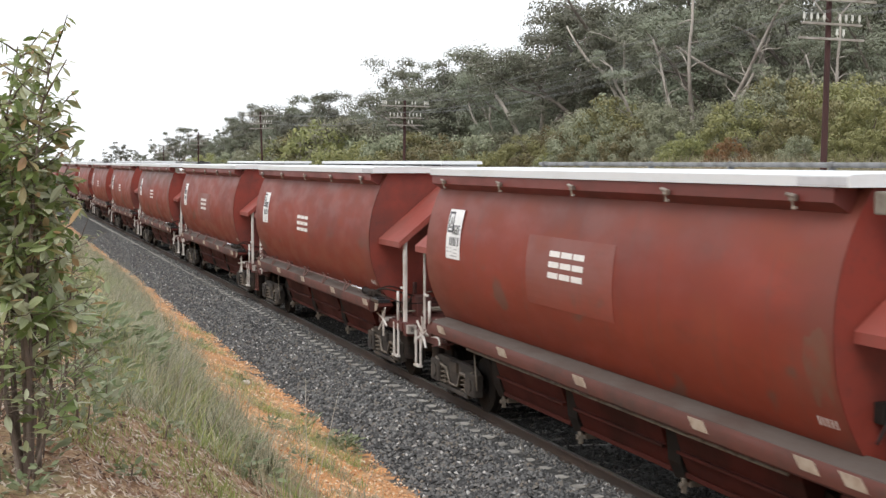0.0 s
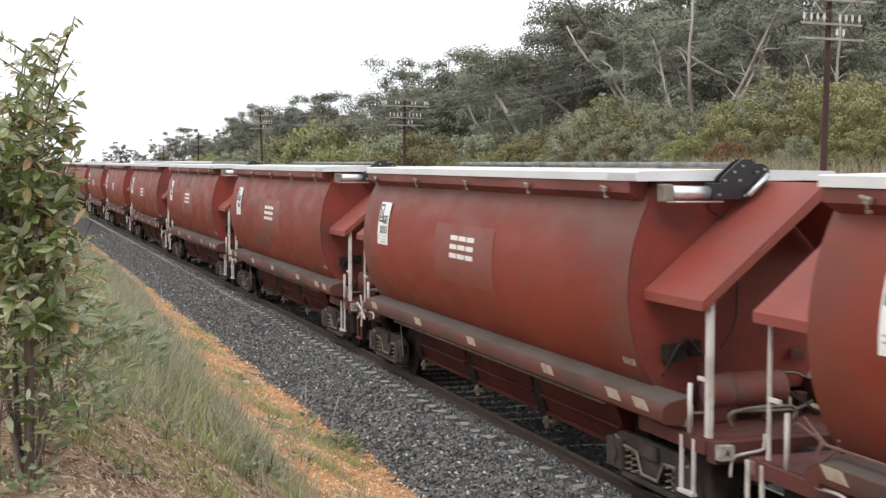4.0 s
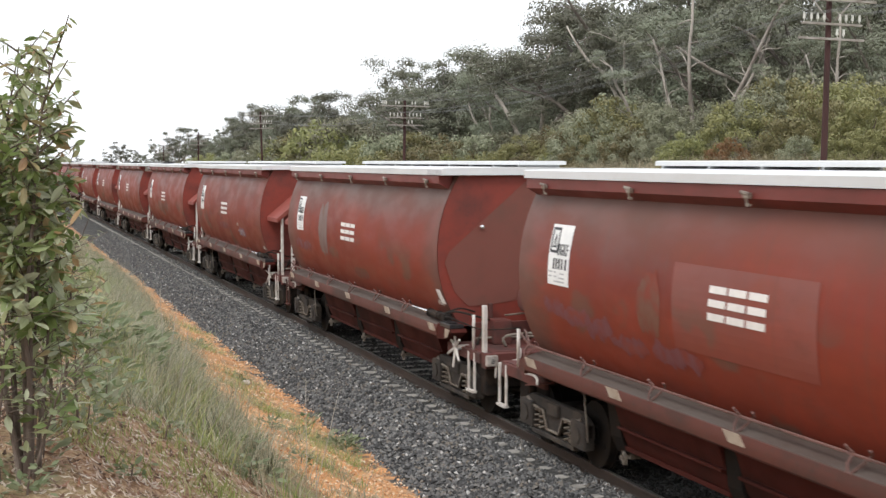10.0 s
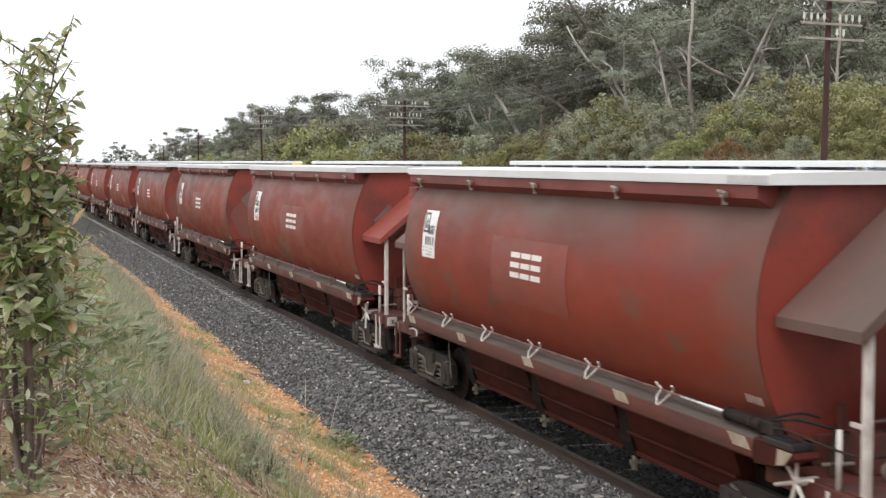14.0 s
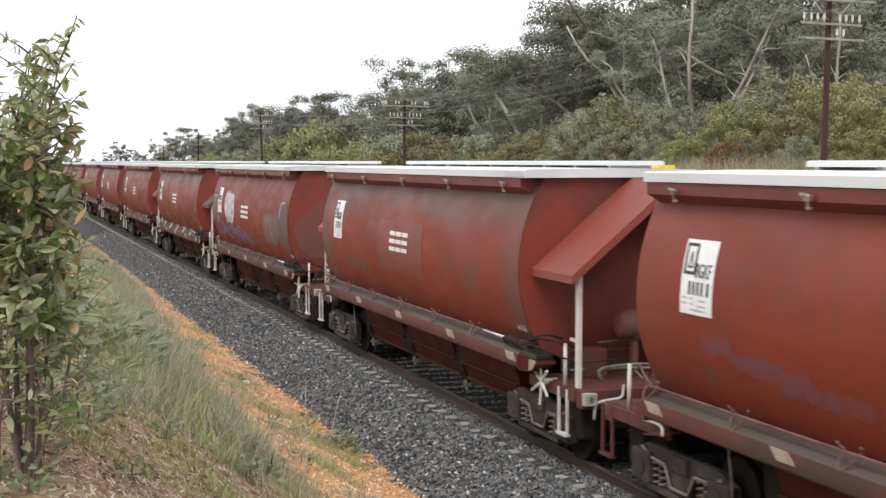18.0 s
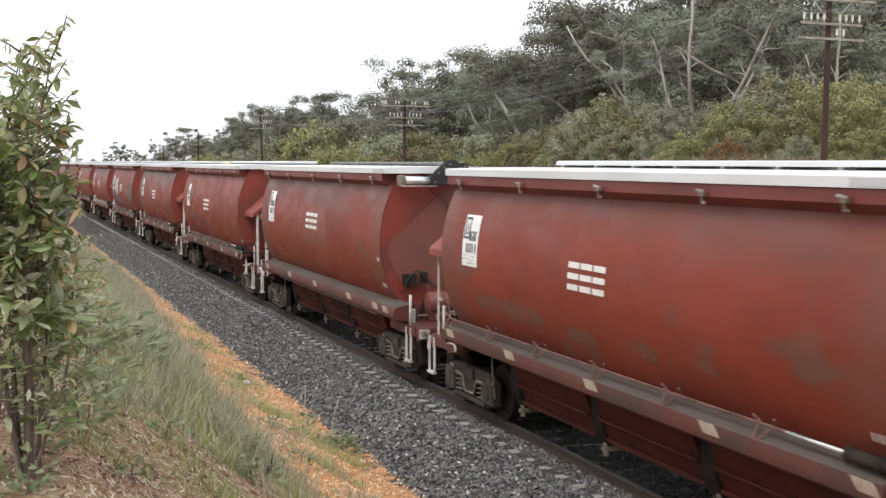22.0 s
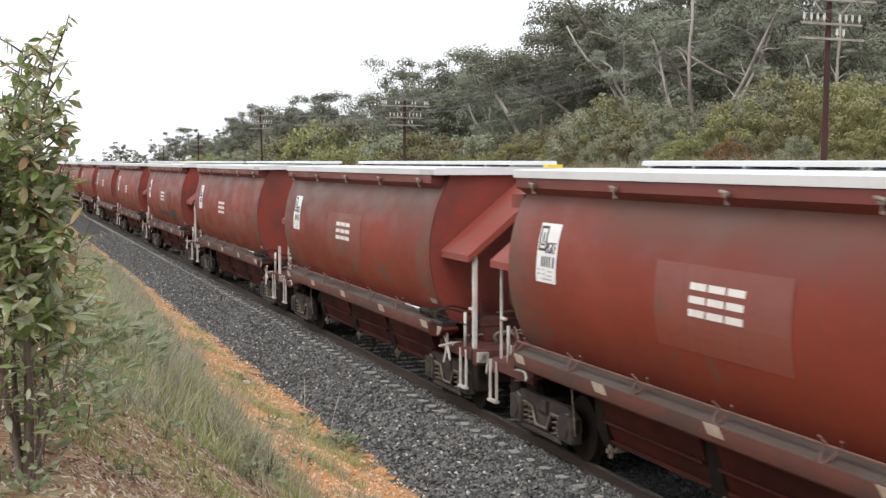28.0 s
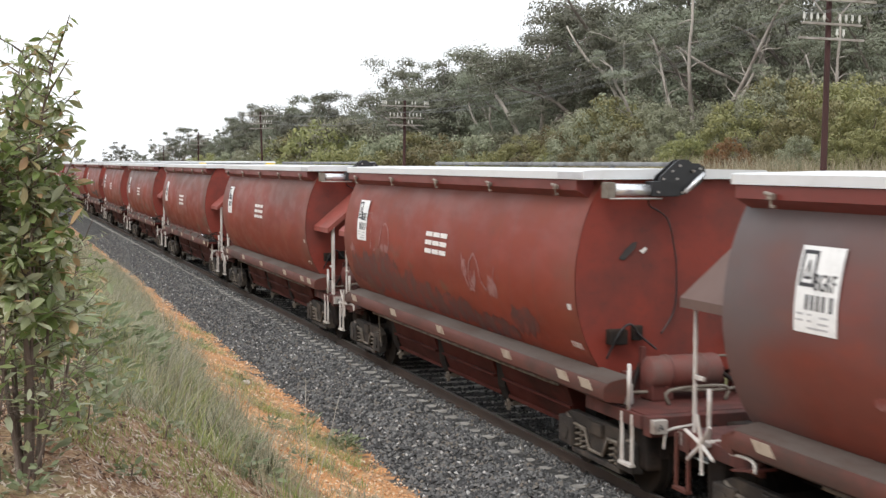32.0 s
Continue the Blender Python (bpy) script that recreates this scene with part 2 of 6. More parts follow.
def add_prism(bm, outline, axis, lo, hi):
    """A prism over a 2D outline. axis 'y': outline in x, z; axis 'x': in y, z; axis 'z': in x, y."""
    def place(u, v, w):
        return {"y": (u, w, v), "x": (w, u, v), "z": (u, v, w)}[axis]
    A = [bm.verts.new(place(u, v, lo)) for u, v in outline]
    B = [bm.verts.new(place(u, v, hi)) for u, v in outline]
    n = len(outline)
    fs = [bm.faces.new(A), bm.faces.new(B[::-1])]
    for i in range(n):
        fs.append(bm.faces.new((A[i], B[i], B[(i + 1) % n], A[(i + 1) % n])))
    bmesh.ops.recalc_face_normals(bm, faces=fs)


def box_mesh(name, lo, hi, material, bevel=0.006):
    bm = bmesh.new()
    add_box(bm, lo, hi, bevel)
    return mesh_of(name, bm, material)


def prism_mesh(name, outline, axis, lo, hi, material):
    bm = bmesh.new()
    add_prism(bm, outline, axis, lo, hi)
    return mesh_of(name, bm, material)


def rounded(points, n=6):
    """A smooth line through the points."""
    P = [Vector(q) for q in (points[0], *points, points[-1])]
    out = []
    for a, b, c, d in zip(P, P[1:], P[2:], P[3:]):
        for i in range(n):
            u = i / n
            out.append(0.5 * (2 * b + (c - a) * u + (2 * a - 5 * b + 4 * c - d) * u * u + (3 * b - a - 3 * c + d) * u ** 3))
    return out + [P[-1]]


def path_mesh(name, points, r, material, seg=6):
    bm = bmesh.new()
    add_path(bm, points, r, seg)
    return mesh_of(name, bm, material, True)


# ---------------------------------------------------------------- train: measures
PITCH = 15.7          # coupling to coupling
BODY_END, BODY_FRONT = 5.9, 6.06   # hopper's end walls, rear and front
FIRST, LAST = -11, 21


def travelled(t):
    """How many wagons have gone by at t seconds: the train slowly gathers speed."""
    q = (t - 16.0) / 16.0
    return 10.776 + 9.621 * q + 0.413 * q * q + 0.0734 * q ** 3 - 0.0104 * q ** 4 - 0.0134 * q ** 5


def place_along(k, t):
    """The middle of wagon k along the track."""
    return (travelled(t) - k) * PITCH - 2.47 - 4.72


def half_width(z):
    """The barrel side's distance from the centre line."""
    r = 2.45 if z > 2.6 else 2.0
    return 1.42 - (r - math.sqrt(max(0.0, r * r - (z - 2.6) ** 2)))


# ---------------------------------------------------------------- train: shapes
def barrel_mesh(material):
    zs = [1.36 + (3.934 - 1.36) * i / 24 for i in range(25)]
    ys = [-BODY_END + (BODY_END + BODY_FRONT) * i / 30 for i in range(31)]
    ring = [(-half_width(z), z) for z in zs] + [(half_width(z), z) for z in reversed(zs)]
    verts, faces = [], []
    for y in ys:
        for x, z in ring:
            dent = 0.0028 * noise.noise((y * 0.9, z * 1.1, x)) if abs(y) < 5.8 else 0.0
            verts.append((x * (1 + dent), y, z))
    n = len(ring)
    for i in range(len(ys) - 1):
        for j in range(n):
            if j == n // 2 - 1:
                continue
            faces.append((i * n + j, i * n + (j + 1) % n, (i + 1) * n + (j + 1) % n, (i + 1) * n + j))
    return arrays_mesh("hopper_body", verts, faces, material, True)


def end_wall_mesh():
    zs = [1.36 + (3.935 - 1.36) * i / 24 for i in range(25)]
    outline = [(-half_width(z) + 0.012, z) for z in zs] + [(half_width(z) - 0.012, z) for z in reversed(zs)]
    return prism_mesh("end_wall", outline, "y", -0.025, 0.025, END_RED)


def side_slab(name, rects, material, lift=0.004, thick=0.006, steps=8):
    """Thin plates that follow the near barrel side. rects: (y0, y1, z0, z1, lean)."""
    verts, faces = [], []
    for y0, y1, z0, z1, lean in rects:
        base = len(verts)
        for i in range(steps + 1):
            z = z0 + (z1 - z0) * i / steps
            s = lean * (z - z0)
            for y, o in ((y0, lift), (y1, lift), (y0, lift + thick), (y1, lift + thick)):
                verts.append((-(half_width(z) + o), y + s, z))
        for i in range(steps):
            a, b = base + 4 * i, base + 4 * i + 4
            faces += [(a + 2, a + 3, b + 3, b + 2), (a, b, b + 1, a + 1), (a, a + 2, b + 2, b), (a + 1, b + 1, b + 3, a + 3)]
        e = base + 4 * steps
        faces += [(base, base + 1, base + 3, base + 2), (e, e + 2, e + 3, e + 1)]
    return arrays_mesh(name, verts, faces, material)


def side_ribbon(name, strokes, width, material, lift=0.005):
    """Sprayed strokes on the near side. strokes: lists of (y, z)."""
    verts, faces = [], []
    for pts in strokes:
        base = len(verts)
        for i, (y, z) in enumerate(pts):
            a, b = pts[max(0, i - 1)], pts[min(len(pts) - 1, i + 1)]
            dy, dz = b[0] - a[0], b[1] - a[1]
            n = math.hypot(dy, dz) or 1.0
            for s in (-1, 1):
                yy, zz = y - s * width * dz / n, z + s * width * dy / n
                for o in (0.0, 0.003):
                    verts.append((-(half_width(zz) + lift + o), yy, zz))
        for i in range(len(pts) - 1):
            q = base + 4 * i
            faces += [(q + 1, q + 3, q + 7, q + 5), (q, q + 4, q + 6, q + 2), (q, q + 1, q + 5, q + 4), (q + 2, q + 6, q + 7, q + 3)]
    return arrays_mesh(name, verts, faces, material)


def ragged(name, y0, y1, z0, z1, material, seed, rough=0.3, lift=0.004):
    """A thin blot with worn, uneven edges, in one piece."""
    rng = np.random.default_rng(seed)
    n = max(14, int((y1 - y0) / 0.03))
    ph = rng.uniform(0, 40, 2)
    verts, faces = [], []
    for i in range(n + 1):
        u = i / n
        half = (z1 - z0) / 2 * min(1.0, 2.6 * math.sqrt(max(0.0, u * (1 - u)))) + 0.004
        mid = (z0 + z1) / 2 + 0.2 * rough * (z1 - z0) * noise.noise((ph[0], u * 3, 1.0))
        lo = mid - half * (1 - rough * abs(noise.noise((ph[0] + u * n * 0.09, 0.3, 0.0))) - 0.35 * rough * rng.random())
        hi = mid + half * (1 - rough * abs(noise.noise((ph[1] + u * n * 0.10, 2.3, 0.0))) - 0.35 * rough * rng.random())
        for j in range(7):
            z = lo + (hi - lo) * j / 6
            verts.append((-(half_width(z) + lift), y0 + (y1 - y0) * u, z))
    for i in range(n):
        for j in range(6):
            q = 7 * i + j
            faces.append((q, q + 1, q + 8, q + 7))
    return arrays_mesh(name, verts, faces, material, True)


def loops(seed, y0, y1, z, high, turns, swing=0.16):
    """A scribbled line from y0 to y1, no letters."""
    rng = np.random.default_rng(seed)
    ph = rng.uniform(0, 6, 3)
    out = []
    for i in range(turns * 12 + 1):
        u = i / (turns * 12)
        a = u * turns * 2 * math.pi
        out.append((y0 + (y1 - y0) * u + swing * math.sin(a + ph[0]), z + high * (0.6 * math.sin(a + ph[1]) + 0.4 * math.sin(a * 0.47 + ph[2]))))
    return out


def sprayed(w, label, strokes, width, material, lift=0.005):
    """Each sprayed stroke as a part of the wagon."""
    for pts in strokes:
        part("spray_stroke", side_ribbon("spray_stroke", [pts], width, material, lift), w, label)


def text_on_side(name, words, y, z, size, material, squeeze=1.0, lift=0.012):
    cu = bpy.data.curves.new(name, "FONT")
    cu.body, cu.size, cu.resolution_u, cu.extrude = words, size, 3, 0.002
    ob = bpy.data.objects.new(name, cu)
    scene.collection.objects.link(ob)
    me = bpy.data.meshes.new_from_object(ob.evaluated_get(bpy.context.evaluated_depsgraph_get()))
    bpy.data.objects.remove(ob)
    for v in me.vertices:
        u, w, o = v.co
        zz = z + w
        v.co = (-(half_width(zz) + lift + o), y - u * squeeze, zz)
    me.materials.clear()
    me.materials.append(material)
    return me


ROUND_TOP = [(-1.02, 1.475), (-1.18, 1.455), (-1.30, 1.432), (-1.365, 1.408), (-1.40, 1.375)]
FLAT_TOP = [(-1.02, 1.485), (-1.15, 1.460), (-1.30, 1.424), (-1.392, 1.400), (-1.402, 1.390)]


def sill_mesh(top):
    """Side sill: rounded shoulder, or flat top over a plain face."""
    bm = bmesh.new()
    add_prism(bm, top + [(-1.416, 1.33), (-1.42, 1.27), (-1.412, 1.215), (-1.385, 1.185), (-1.14, 1.15)], "y", -5.85, 5.85)
    me = mesh_of("side_sill", bm, SILL, True)
    me.set_sharp_from_angle(angle=radians(28))
    return me


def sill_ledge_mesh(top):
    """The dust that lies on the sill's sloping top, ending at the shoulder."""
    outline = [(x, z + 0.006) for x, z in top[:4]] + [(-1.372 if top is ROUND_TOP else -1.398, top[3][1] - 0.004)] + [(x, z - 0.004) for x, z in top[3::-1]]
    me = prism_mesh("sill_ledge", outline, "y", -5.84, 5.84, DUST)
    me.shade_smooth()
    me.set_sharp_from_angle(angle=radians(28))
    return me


def sill_nose_mesh():
    """The turned-down, tapered end of the sill."""
    bm = bmesh.new()
    outline = [(5.85, 1.40), (6.05, 1.32), (6.10, 1.20), (5.85, 1.15)]
    add_prism(bm, outline, "x", -1.41, -1.15)
    return mesh_of("sill_end", bm, SILL)


def top_rail_mesh():
    bm = bmesh.new()
    outline = [(-1.08, 3.69), (-1.16, 3.70), (-1.335, 3.80), (-1.335, 3.934), (-1.08, 3.934)]
    add_prism(bm, outline, "y", -5.75, 5.98)
    return mesh_of("top_rail", bm, RAIL_RED)


def lid_mesh():
    bm = bmesh.new()
    outline = [(-1.36, 3.942), (-1.36, 4.045), (-1.33, 4.058), (-0.2, 4.078), (0.2, 4.078), (1.33, 4.058), (1.36, 4.045), (1.36, 3.942)]
    add_prism(bm, outline, "y", -6.02, 6.02)
    return mesh_of("lid", bm, LID)


def cover_mesh():
    bm = bmesh.new()
    outline = [(0.30, 4.115), (0.30, 4.172), (0.34, 4.186), (1.16, 4.186), (1.2, 4.172), (1.2, 4.115)]
    add_prism(bm, outline, "y", -5.35, 5.2)
    for i in range(9):
        y = -5.2 + i * 1.28
        add_box(bm, (0.36, y, 4.05), (1.14, y + 0.08, 4.114), 0.0)
    return mesh_of("raised_cover", bm, LID)


def roll_tube_mesh():
    bm = bmesh.new()
    add_tube(bm, (0.4, -5.6, 4.135), (0.4, 5.3, 4.135), 0.03, seg=10)
    for y in (-5.4, -3.2, -1.0, 1.2, 3.4, 5.1):
        add_tube(bm, (0.4, y - 0.04, 4.135), (0.4, y + 0.04, 4.135), 0.04, seg=10)
        add_box(bm, (0.36, y - 0.02, 4.06), (0.44, y + 0.02, 4.12), 0.0)
    return mesh_of("roll_tube", bm, GREY_STEEL, False)


def clamp_mesh():
    bm = bmesh.new()
    add_box(bm, (-1.395, -0.05, 3.80), (-1.34, 0.05, 3.86), 0.012)
    add_tube(bm, (-1.385, -0.07, 3.845), (-1.385, 0.09, 3.865), 0.022, seg=8)
    add_tube(bm, (-1.365, 0.0, 3.73), (-1.385, 0.0, 3.82), 0.014, seg=6)
    add_box(bm, (-1.375, -0.03, 3.72), (-1.335, 0.03, 3.75), 0.006)
    return mesh_of("lid_clamp", bm, CLAMP)


def deck_mesh():
    """End platform at the +y end: plate, edge beams, headstock."""
    boxes = [("end_deck", (-1.10, 5.95, 1.07), (1.10, 7.30, 1.10), 0.004), ("headstock", (-1.13, 7.30, 0.85), (1.13, 7.50, 1.095), 0.012), ("deck_beam", (-1.16, 5.70, 0.92), (-1.10, 7.298, 1.085), 0.008),
             ("deck_beam", (1.10, 5.70, 0.92), (1.16, 7.298, 1.085), 0.008), ("toe_plate", (-0.75, 5.9, 1.102), (0.75, 6.02, 1.42), 0.01)]
    return [(n, box_mesh(n, lo, hi, DECK, bv)) for n, lo, hi, bv in boxes]


def end_gear():
    """Brake pipes, valve boxes and stays on the platform at the +y end: name and mesh of each."""
    # the brake rigging is one solid dark block, also standing for shade below deck
    boxes = [("valve_box", (-0.90, 6.05, 1.10), (-0.76, 6.20, 1.34), 0.02), ("relay_valve", (0.3, 6.2, 1.10), (0.62, 6.55, 1.52), 0.03), ("stay_bracket", (-0.98, 5.94, 1.72), (-0.78, 6.0, 1.86), 0.02),
             ("stay_bracket", (0.46, 6.0, 1.10), (0.54, 6.08, 1.75), 0.02), ("brake_rigging", (-0.86, 6.30, 0.50), (0.86, 7.22, 0.92), 0.05), ("brake_cylinder", (-0.98, 6.72, 0.34), (-0.58, 7.12, 0.86), 0.06),
             ("brake_box", (0.62, 6.66, 0.36), (1.02, 7.20, 0.90), 0.05)]
    pipes = [("brake_pipe", [(-1.0, 6.15, 1.22), (-0.5, 6.5, 1.20), (0.2, 6.55, 1.23), (0.9, 6.3, 1.19)], 0.022), ("brake_pipe", [(-0.9, 6.1, 1.52), (-0.6, 6.2, 1.60), (0.3, 6.22, 1.56)], 0.016),
             ("guard_hoop", [(-0.35, 6.7, 1.10), (-0.35, 6.7, 1.28), (0.5, 6.8, 1.28), (0.5, 6.8, 1.10)], 0.025), ("stay", [(-0.5, 5.95, 1.5), (-0.9, 6.45, 1.10)], 0.03), ("stay", [(0.5, 5.95, 1.5), (0.9, 6.45, 1.10)], 0.03),
             ("air_hose", [(-0.7, 7.3, 1.0), (-0.6, 7.55, 0.9), (-0.4, 7.62, 0.6)], 0.03)]
    return [(n, box_mesh(n, lo, hi, DARK if lo[2] < 1 else DECK, bv)) for n, lo, hi, bv in boxes] + [(n, path_mesh(n, rounded(pts, 4), r, DARK if r > 0.028 else FLANGE)) for n, pts, r in pipes]


def tank_mesh(x, z):
    """Air tank lying across the platform at the +y end, on two stanchions."""
    bm = bmesh.new()
    bmesh.ops.create_uvsphere(bm, u_segments=18, v_segments=10, radius=0.22)
    for v in bm.verts:
        v.co.z = v.co.z * 0.35 + (0.46 if v.co.z > 0 else -0.46)
    bmesh.ops.transform(bm, matrix=pose(x, 6.42, z, 0, 90, 0), verts=bm.verts)
    for dx in (-0.25, 0.25):
        add_box(bm, (x + dx - 0.04, 6.36, 1.09), (x + dx + 0.04, 6.48, z - 0.15), 0.006)
        add_box(bm, (x + dx - 0.06, 6.28, z - 0.20), (x + dx + 0.06, 6.56, z - 0.14), 0.01)
        add_tube(bm, (x + dx - 0.025, 6.42, z), (x + dx + 0.025, 6.42, z), 0.228, seg=18)
    return mesh_of("air_tank", bm, TANK, True)


def hood_mesh(material, end):
    """A sheet from the lid's underside down over the near platform to the posts, with a turned-down lip and edge flanges, and its short far fold."""
    bm = bmesh.new()
    lo, hi = (6.065, 7.34) if end > 0 else (-7.34, -5.93)
    add_prism(bm, [(-1.22, 2.64), (0.33, 3.935), (0.38, 3.90), (-1.20, 2.585), (-1.20, 2.53), (-1.22, 2.53)], "y", lo, hi)
    add_prism(bm, [(0.335, 3.935), (1.22, 3.06), (1.19, 3.04), (0.385, 3.86)], "y", lo, hi)
    outer = hi if end > 0 else lo
    add_prism(bm, [(-1.20, 2.60), (0.34, 3.89), (0.34, 3.80), (-1.20, 2.535)], "y", outer - 0.012, outer + 0.012)
    return mesh_of("end_canopy", bm, material)


def bogie_side_mesh():
    bm = bmesh.new()
    o = [(-1.15, 0.44), (-1.15, 0.64), (-0.85, 0.76), (0.85, 0.76), (1.15, 0.64), (1.15, 0.44), (0.72, 0.42), (0.70, 0.60), (0.36, 0.60), (0.22, 0.34), (-0.22, 0.34), (-0.36, 0.60), (-0.70, 0.60), (-0.72, 0.42)]
    add_prism(bm, o, "x", -0.05, 0.05)
    bmesh.ops.bevel(bm, geom=bm.edges[:], offset=0.012, segments=1, affect="EDGES")
    add_box(bm, (-0.09, -0.74, 0.21), (0.05, 0.74, 0.275), 0.01)
    for y in (-0.92, 0.92):
        add_tube(bm, (-0.14, y, 0.47), (0.1, y, 0.47), 0.12, seg=12)
        add_box(bm, (-0.12, y - 0.23, 0.28), (0.05, y + 0.23, 0.66), 0.035)
    add_box(bm, (-0.10, -0.2, 0.56), (0.05, 0.2, 0.74), 0.02)
    return mesh_of("side_frame", bm, BOGIE)


def frame_edge_mesh():
    """The pale rusty flange along the side frame's lower edge."""
    bm = bmesh.new()
    pts = [(-0.07, 0.95, 0.69), (-0.075, 0.70, 0.60), (-0.075, 0.36, 0.585), (-0.075, 0.21, 0.335), (-0.075, -0.21, 0.335), (-0.075, -0.36, 0.585), (-0.075, -0.72, 0.59), (-0.07, -0.95, 0.68)]
    add_path(bm, pts, 0.024, 5)
    return mesh_of("frame_edge", bm, FLANGE, True)


def spring_mesh():
    """Two coils side by side."""
    bm = bmesh.new()
    for c in (-0.075, 0.085):
        pts = [(0.06 * math.cos(a) - 0.03, c + 0.06 * math.sin(a), 0.275 + 0.32 * a / (8 * math.pi)) for a in [i * math.pi / 3 for i in range(25)]]
        add_path(bm, pts, 0.017, 4)
    return mesh_of("spring_nest", bm, FLANGE, True)


def wheelset_mesh():
    bm = bmesh.new()
    add_tube(bm, (-1.02, 0, 0), (1.02, 0, 0), 0.075, seg=14)
    for s in (-1, 1):
        add_tube(bm, (s * 0.69, 0, 0), (s * 0.82, 0, 0), 0.455, seg=36)
        add_tube(bm, (s * 0.685, 0, 0), (s * 0.715, 0, 0), 0.485, seg=36)
        add_tube(bm, (s * 0.82, 0, 0), (s * 0.84, 0, 0), 0.16, 0.12, seg=18)
        for a in range(3):
            w = a * 2 * math.pi / 3
            add_tube(bm, (s * 0.80, 0.28 * math.cos(w), 0.28 * math.sin(w)), (s * 0.826, 0.28 * math.cos(w), 0.28 * math.sin(w)), 0.05, seg=8)
    return mesh_of("wheelset", bm, WHEEL_AND_GAP)


def chute_mesh(lo, hi):
    """A length of hopper bottom: sloping side sheet, ledge, and the lower door frame."""
    bm = bmesh.new()
    add_prism(bm, [(-1.13, 1.18), (-1.00, 0.80), (-1.01, 0.79), (-0.88, 0.48), (0.88, 0.48), (1.01, 0.79), (1.00, 0.80), (1.13, 1.18)], "y", lo, hi)
    return mesh_of("discharge_chute", bm, CHUTE)


def ledge_mesh(lo, hi):
    """Dusty rail and lower flange along one chute."""
    bm = bmesh.new()
    add_prism(bm, [(-1.05, 0.80), (-1.055, 0.765), (-1.03, 0.755), (-1.0, 0.79)], "y", lo, hi)
    add_prism(bm, [(-0.93, 0.53), (-0.935, 0.475), (-0.90, 0.455), (-0.87, 0.47), (-0.905, 0.53)], "y", lo, hi)
    return mesh_of("door_rail", bm, CHUTE)


# Recessed black block: the shade in the gap between chutes, put in as colour.
def gap_shade_mesh():
    return prism_mesh("gusset", [(-1.04, 1.17), (-0.98, 0.62), (-0.88, 0.40), (-0.70, 0.40), (-0.62, 1.17)], "y", -0.16, 0.16, WHEEL_AND_GAP)


def gate_mesh():
    bm = bmesh.new()
    add_box(bm, (-0.86, -0.09, 0.34), (-0.6, 0.09, 0.42), 0.01)
    add_box(bm, (-0.92, -0.035, 0.26), (-0.87, 0.035, 0.44), 0.01)
    add_tube(bm, (-0.95, 0, 0.36), (-0.86, 0, 0.36), 0.035, seg=8)
    return mesh_of("gate_valve", bm, FLANGE)


def handwheel_hub_mesh():
    bm = bmesh.new()
    add_tube(bm, (-1.32, 0, 0), (-1.06, 0, 0), 0.045, seg=10)
    return mesh_of("brake_handwheel", bm, WHITE)


def spoke_mesh():
    bm = bmesh.new()
    add_tube(bm, (-1.30, 0, 0.03), (-1.33, 0, 0.33), 0.024, 0.02, seg=6)
    return mesh_of("spoke", bm, WHITE)


def stirrup_mesh(material):
    bm = bmesh.new()
    for y in (-0.14, 0.14):
        add_box(bm, (-1.17, y - 0.028, 0.42), (-1.14, y + 0.028, 1.06), 0.005)
    add_box(bm, (-1.20, -0.168, 0.40), (-1.12, 0.168, 0.44), 0.006)
    return mesh_of("step_iron", bm, material)


def coupler_mesh():
    bm = bmesh.new()
    add_box(bm, (-0.09, 7.3, 0.80), (0.09, 7.72, 0.98), 0.02)
    add_box(bm, (-0.16, 7.62, 0.76), (0.14, 7.86, 1.02), 0.04)
    add_path(bm, [(0.25, 7.5, 0.95), (0.28, 7.62, 0.72), (0.18, 7.80, 0.48), (0.05, 7.84, 0.46)], 0.03)
    return mesh_of("coupler", bm, DARK)


def rod_mesh():
    bm = bmesh.new()
    add_tube(bm, (-1.30, -4.25, 1.545), (-1.30, 6.0, 1.545), 0.016, seg=6)
    for dx in (0.05, 0.11):
        add_path(bm, [(-1.30, 5.9, 1.545), (-1.25 + dx, 6.5, 1.58 + dx), (-1.0, 6.9, 1.52)], 0.014)
    return mesh_of("actuating_rod", bm, ROD)


def rod_bracket_mesh(material):
    bm = bmesh.new()
    add_path(bm, [(-1.40, 0.02, 1.39), (-1.37, 0.06, 1.47), (-1.30, 0.08, 1.56)], 0.014)
    add_path(bm, [(-1.40, -0.02, 1.39), (-1.33, -0.12, 1.5), (-1.28, -0.17, 1.58)], 0.014)
    add_path(bm, [(-1.30, 0.08, 1.56), (-1.34, 0.12, 1.61), (-1.36, 0.10, 1.63)], 0.016)
    add_path(bm, [(-1.28, -0.17, 1.58), (-1.32, -0.2, 1.63)], 0.016)
    return mesh_of("rod_bracket", bm, material)


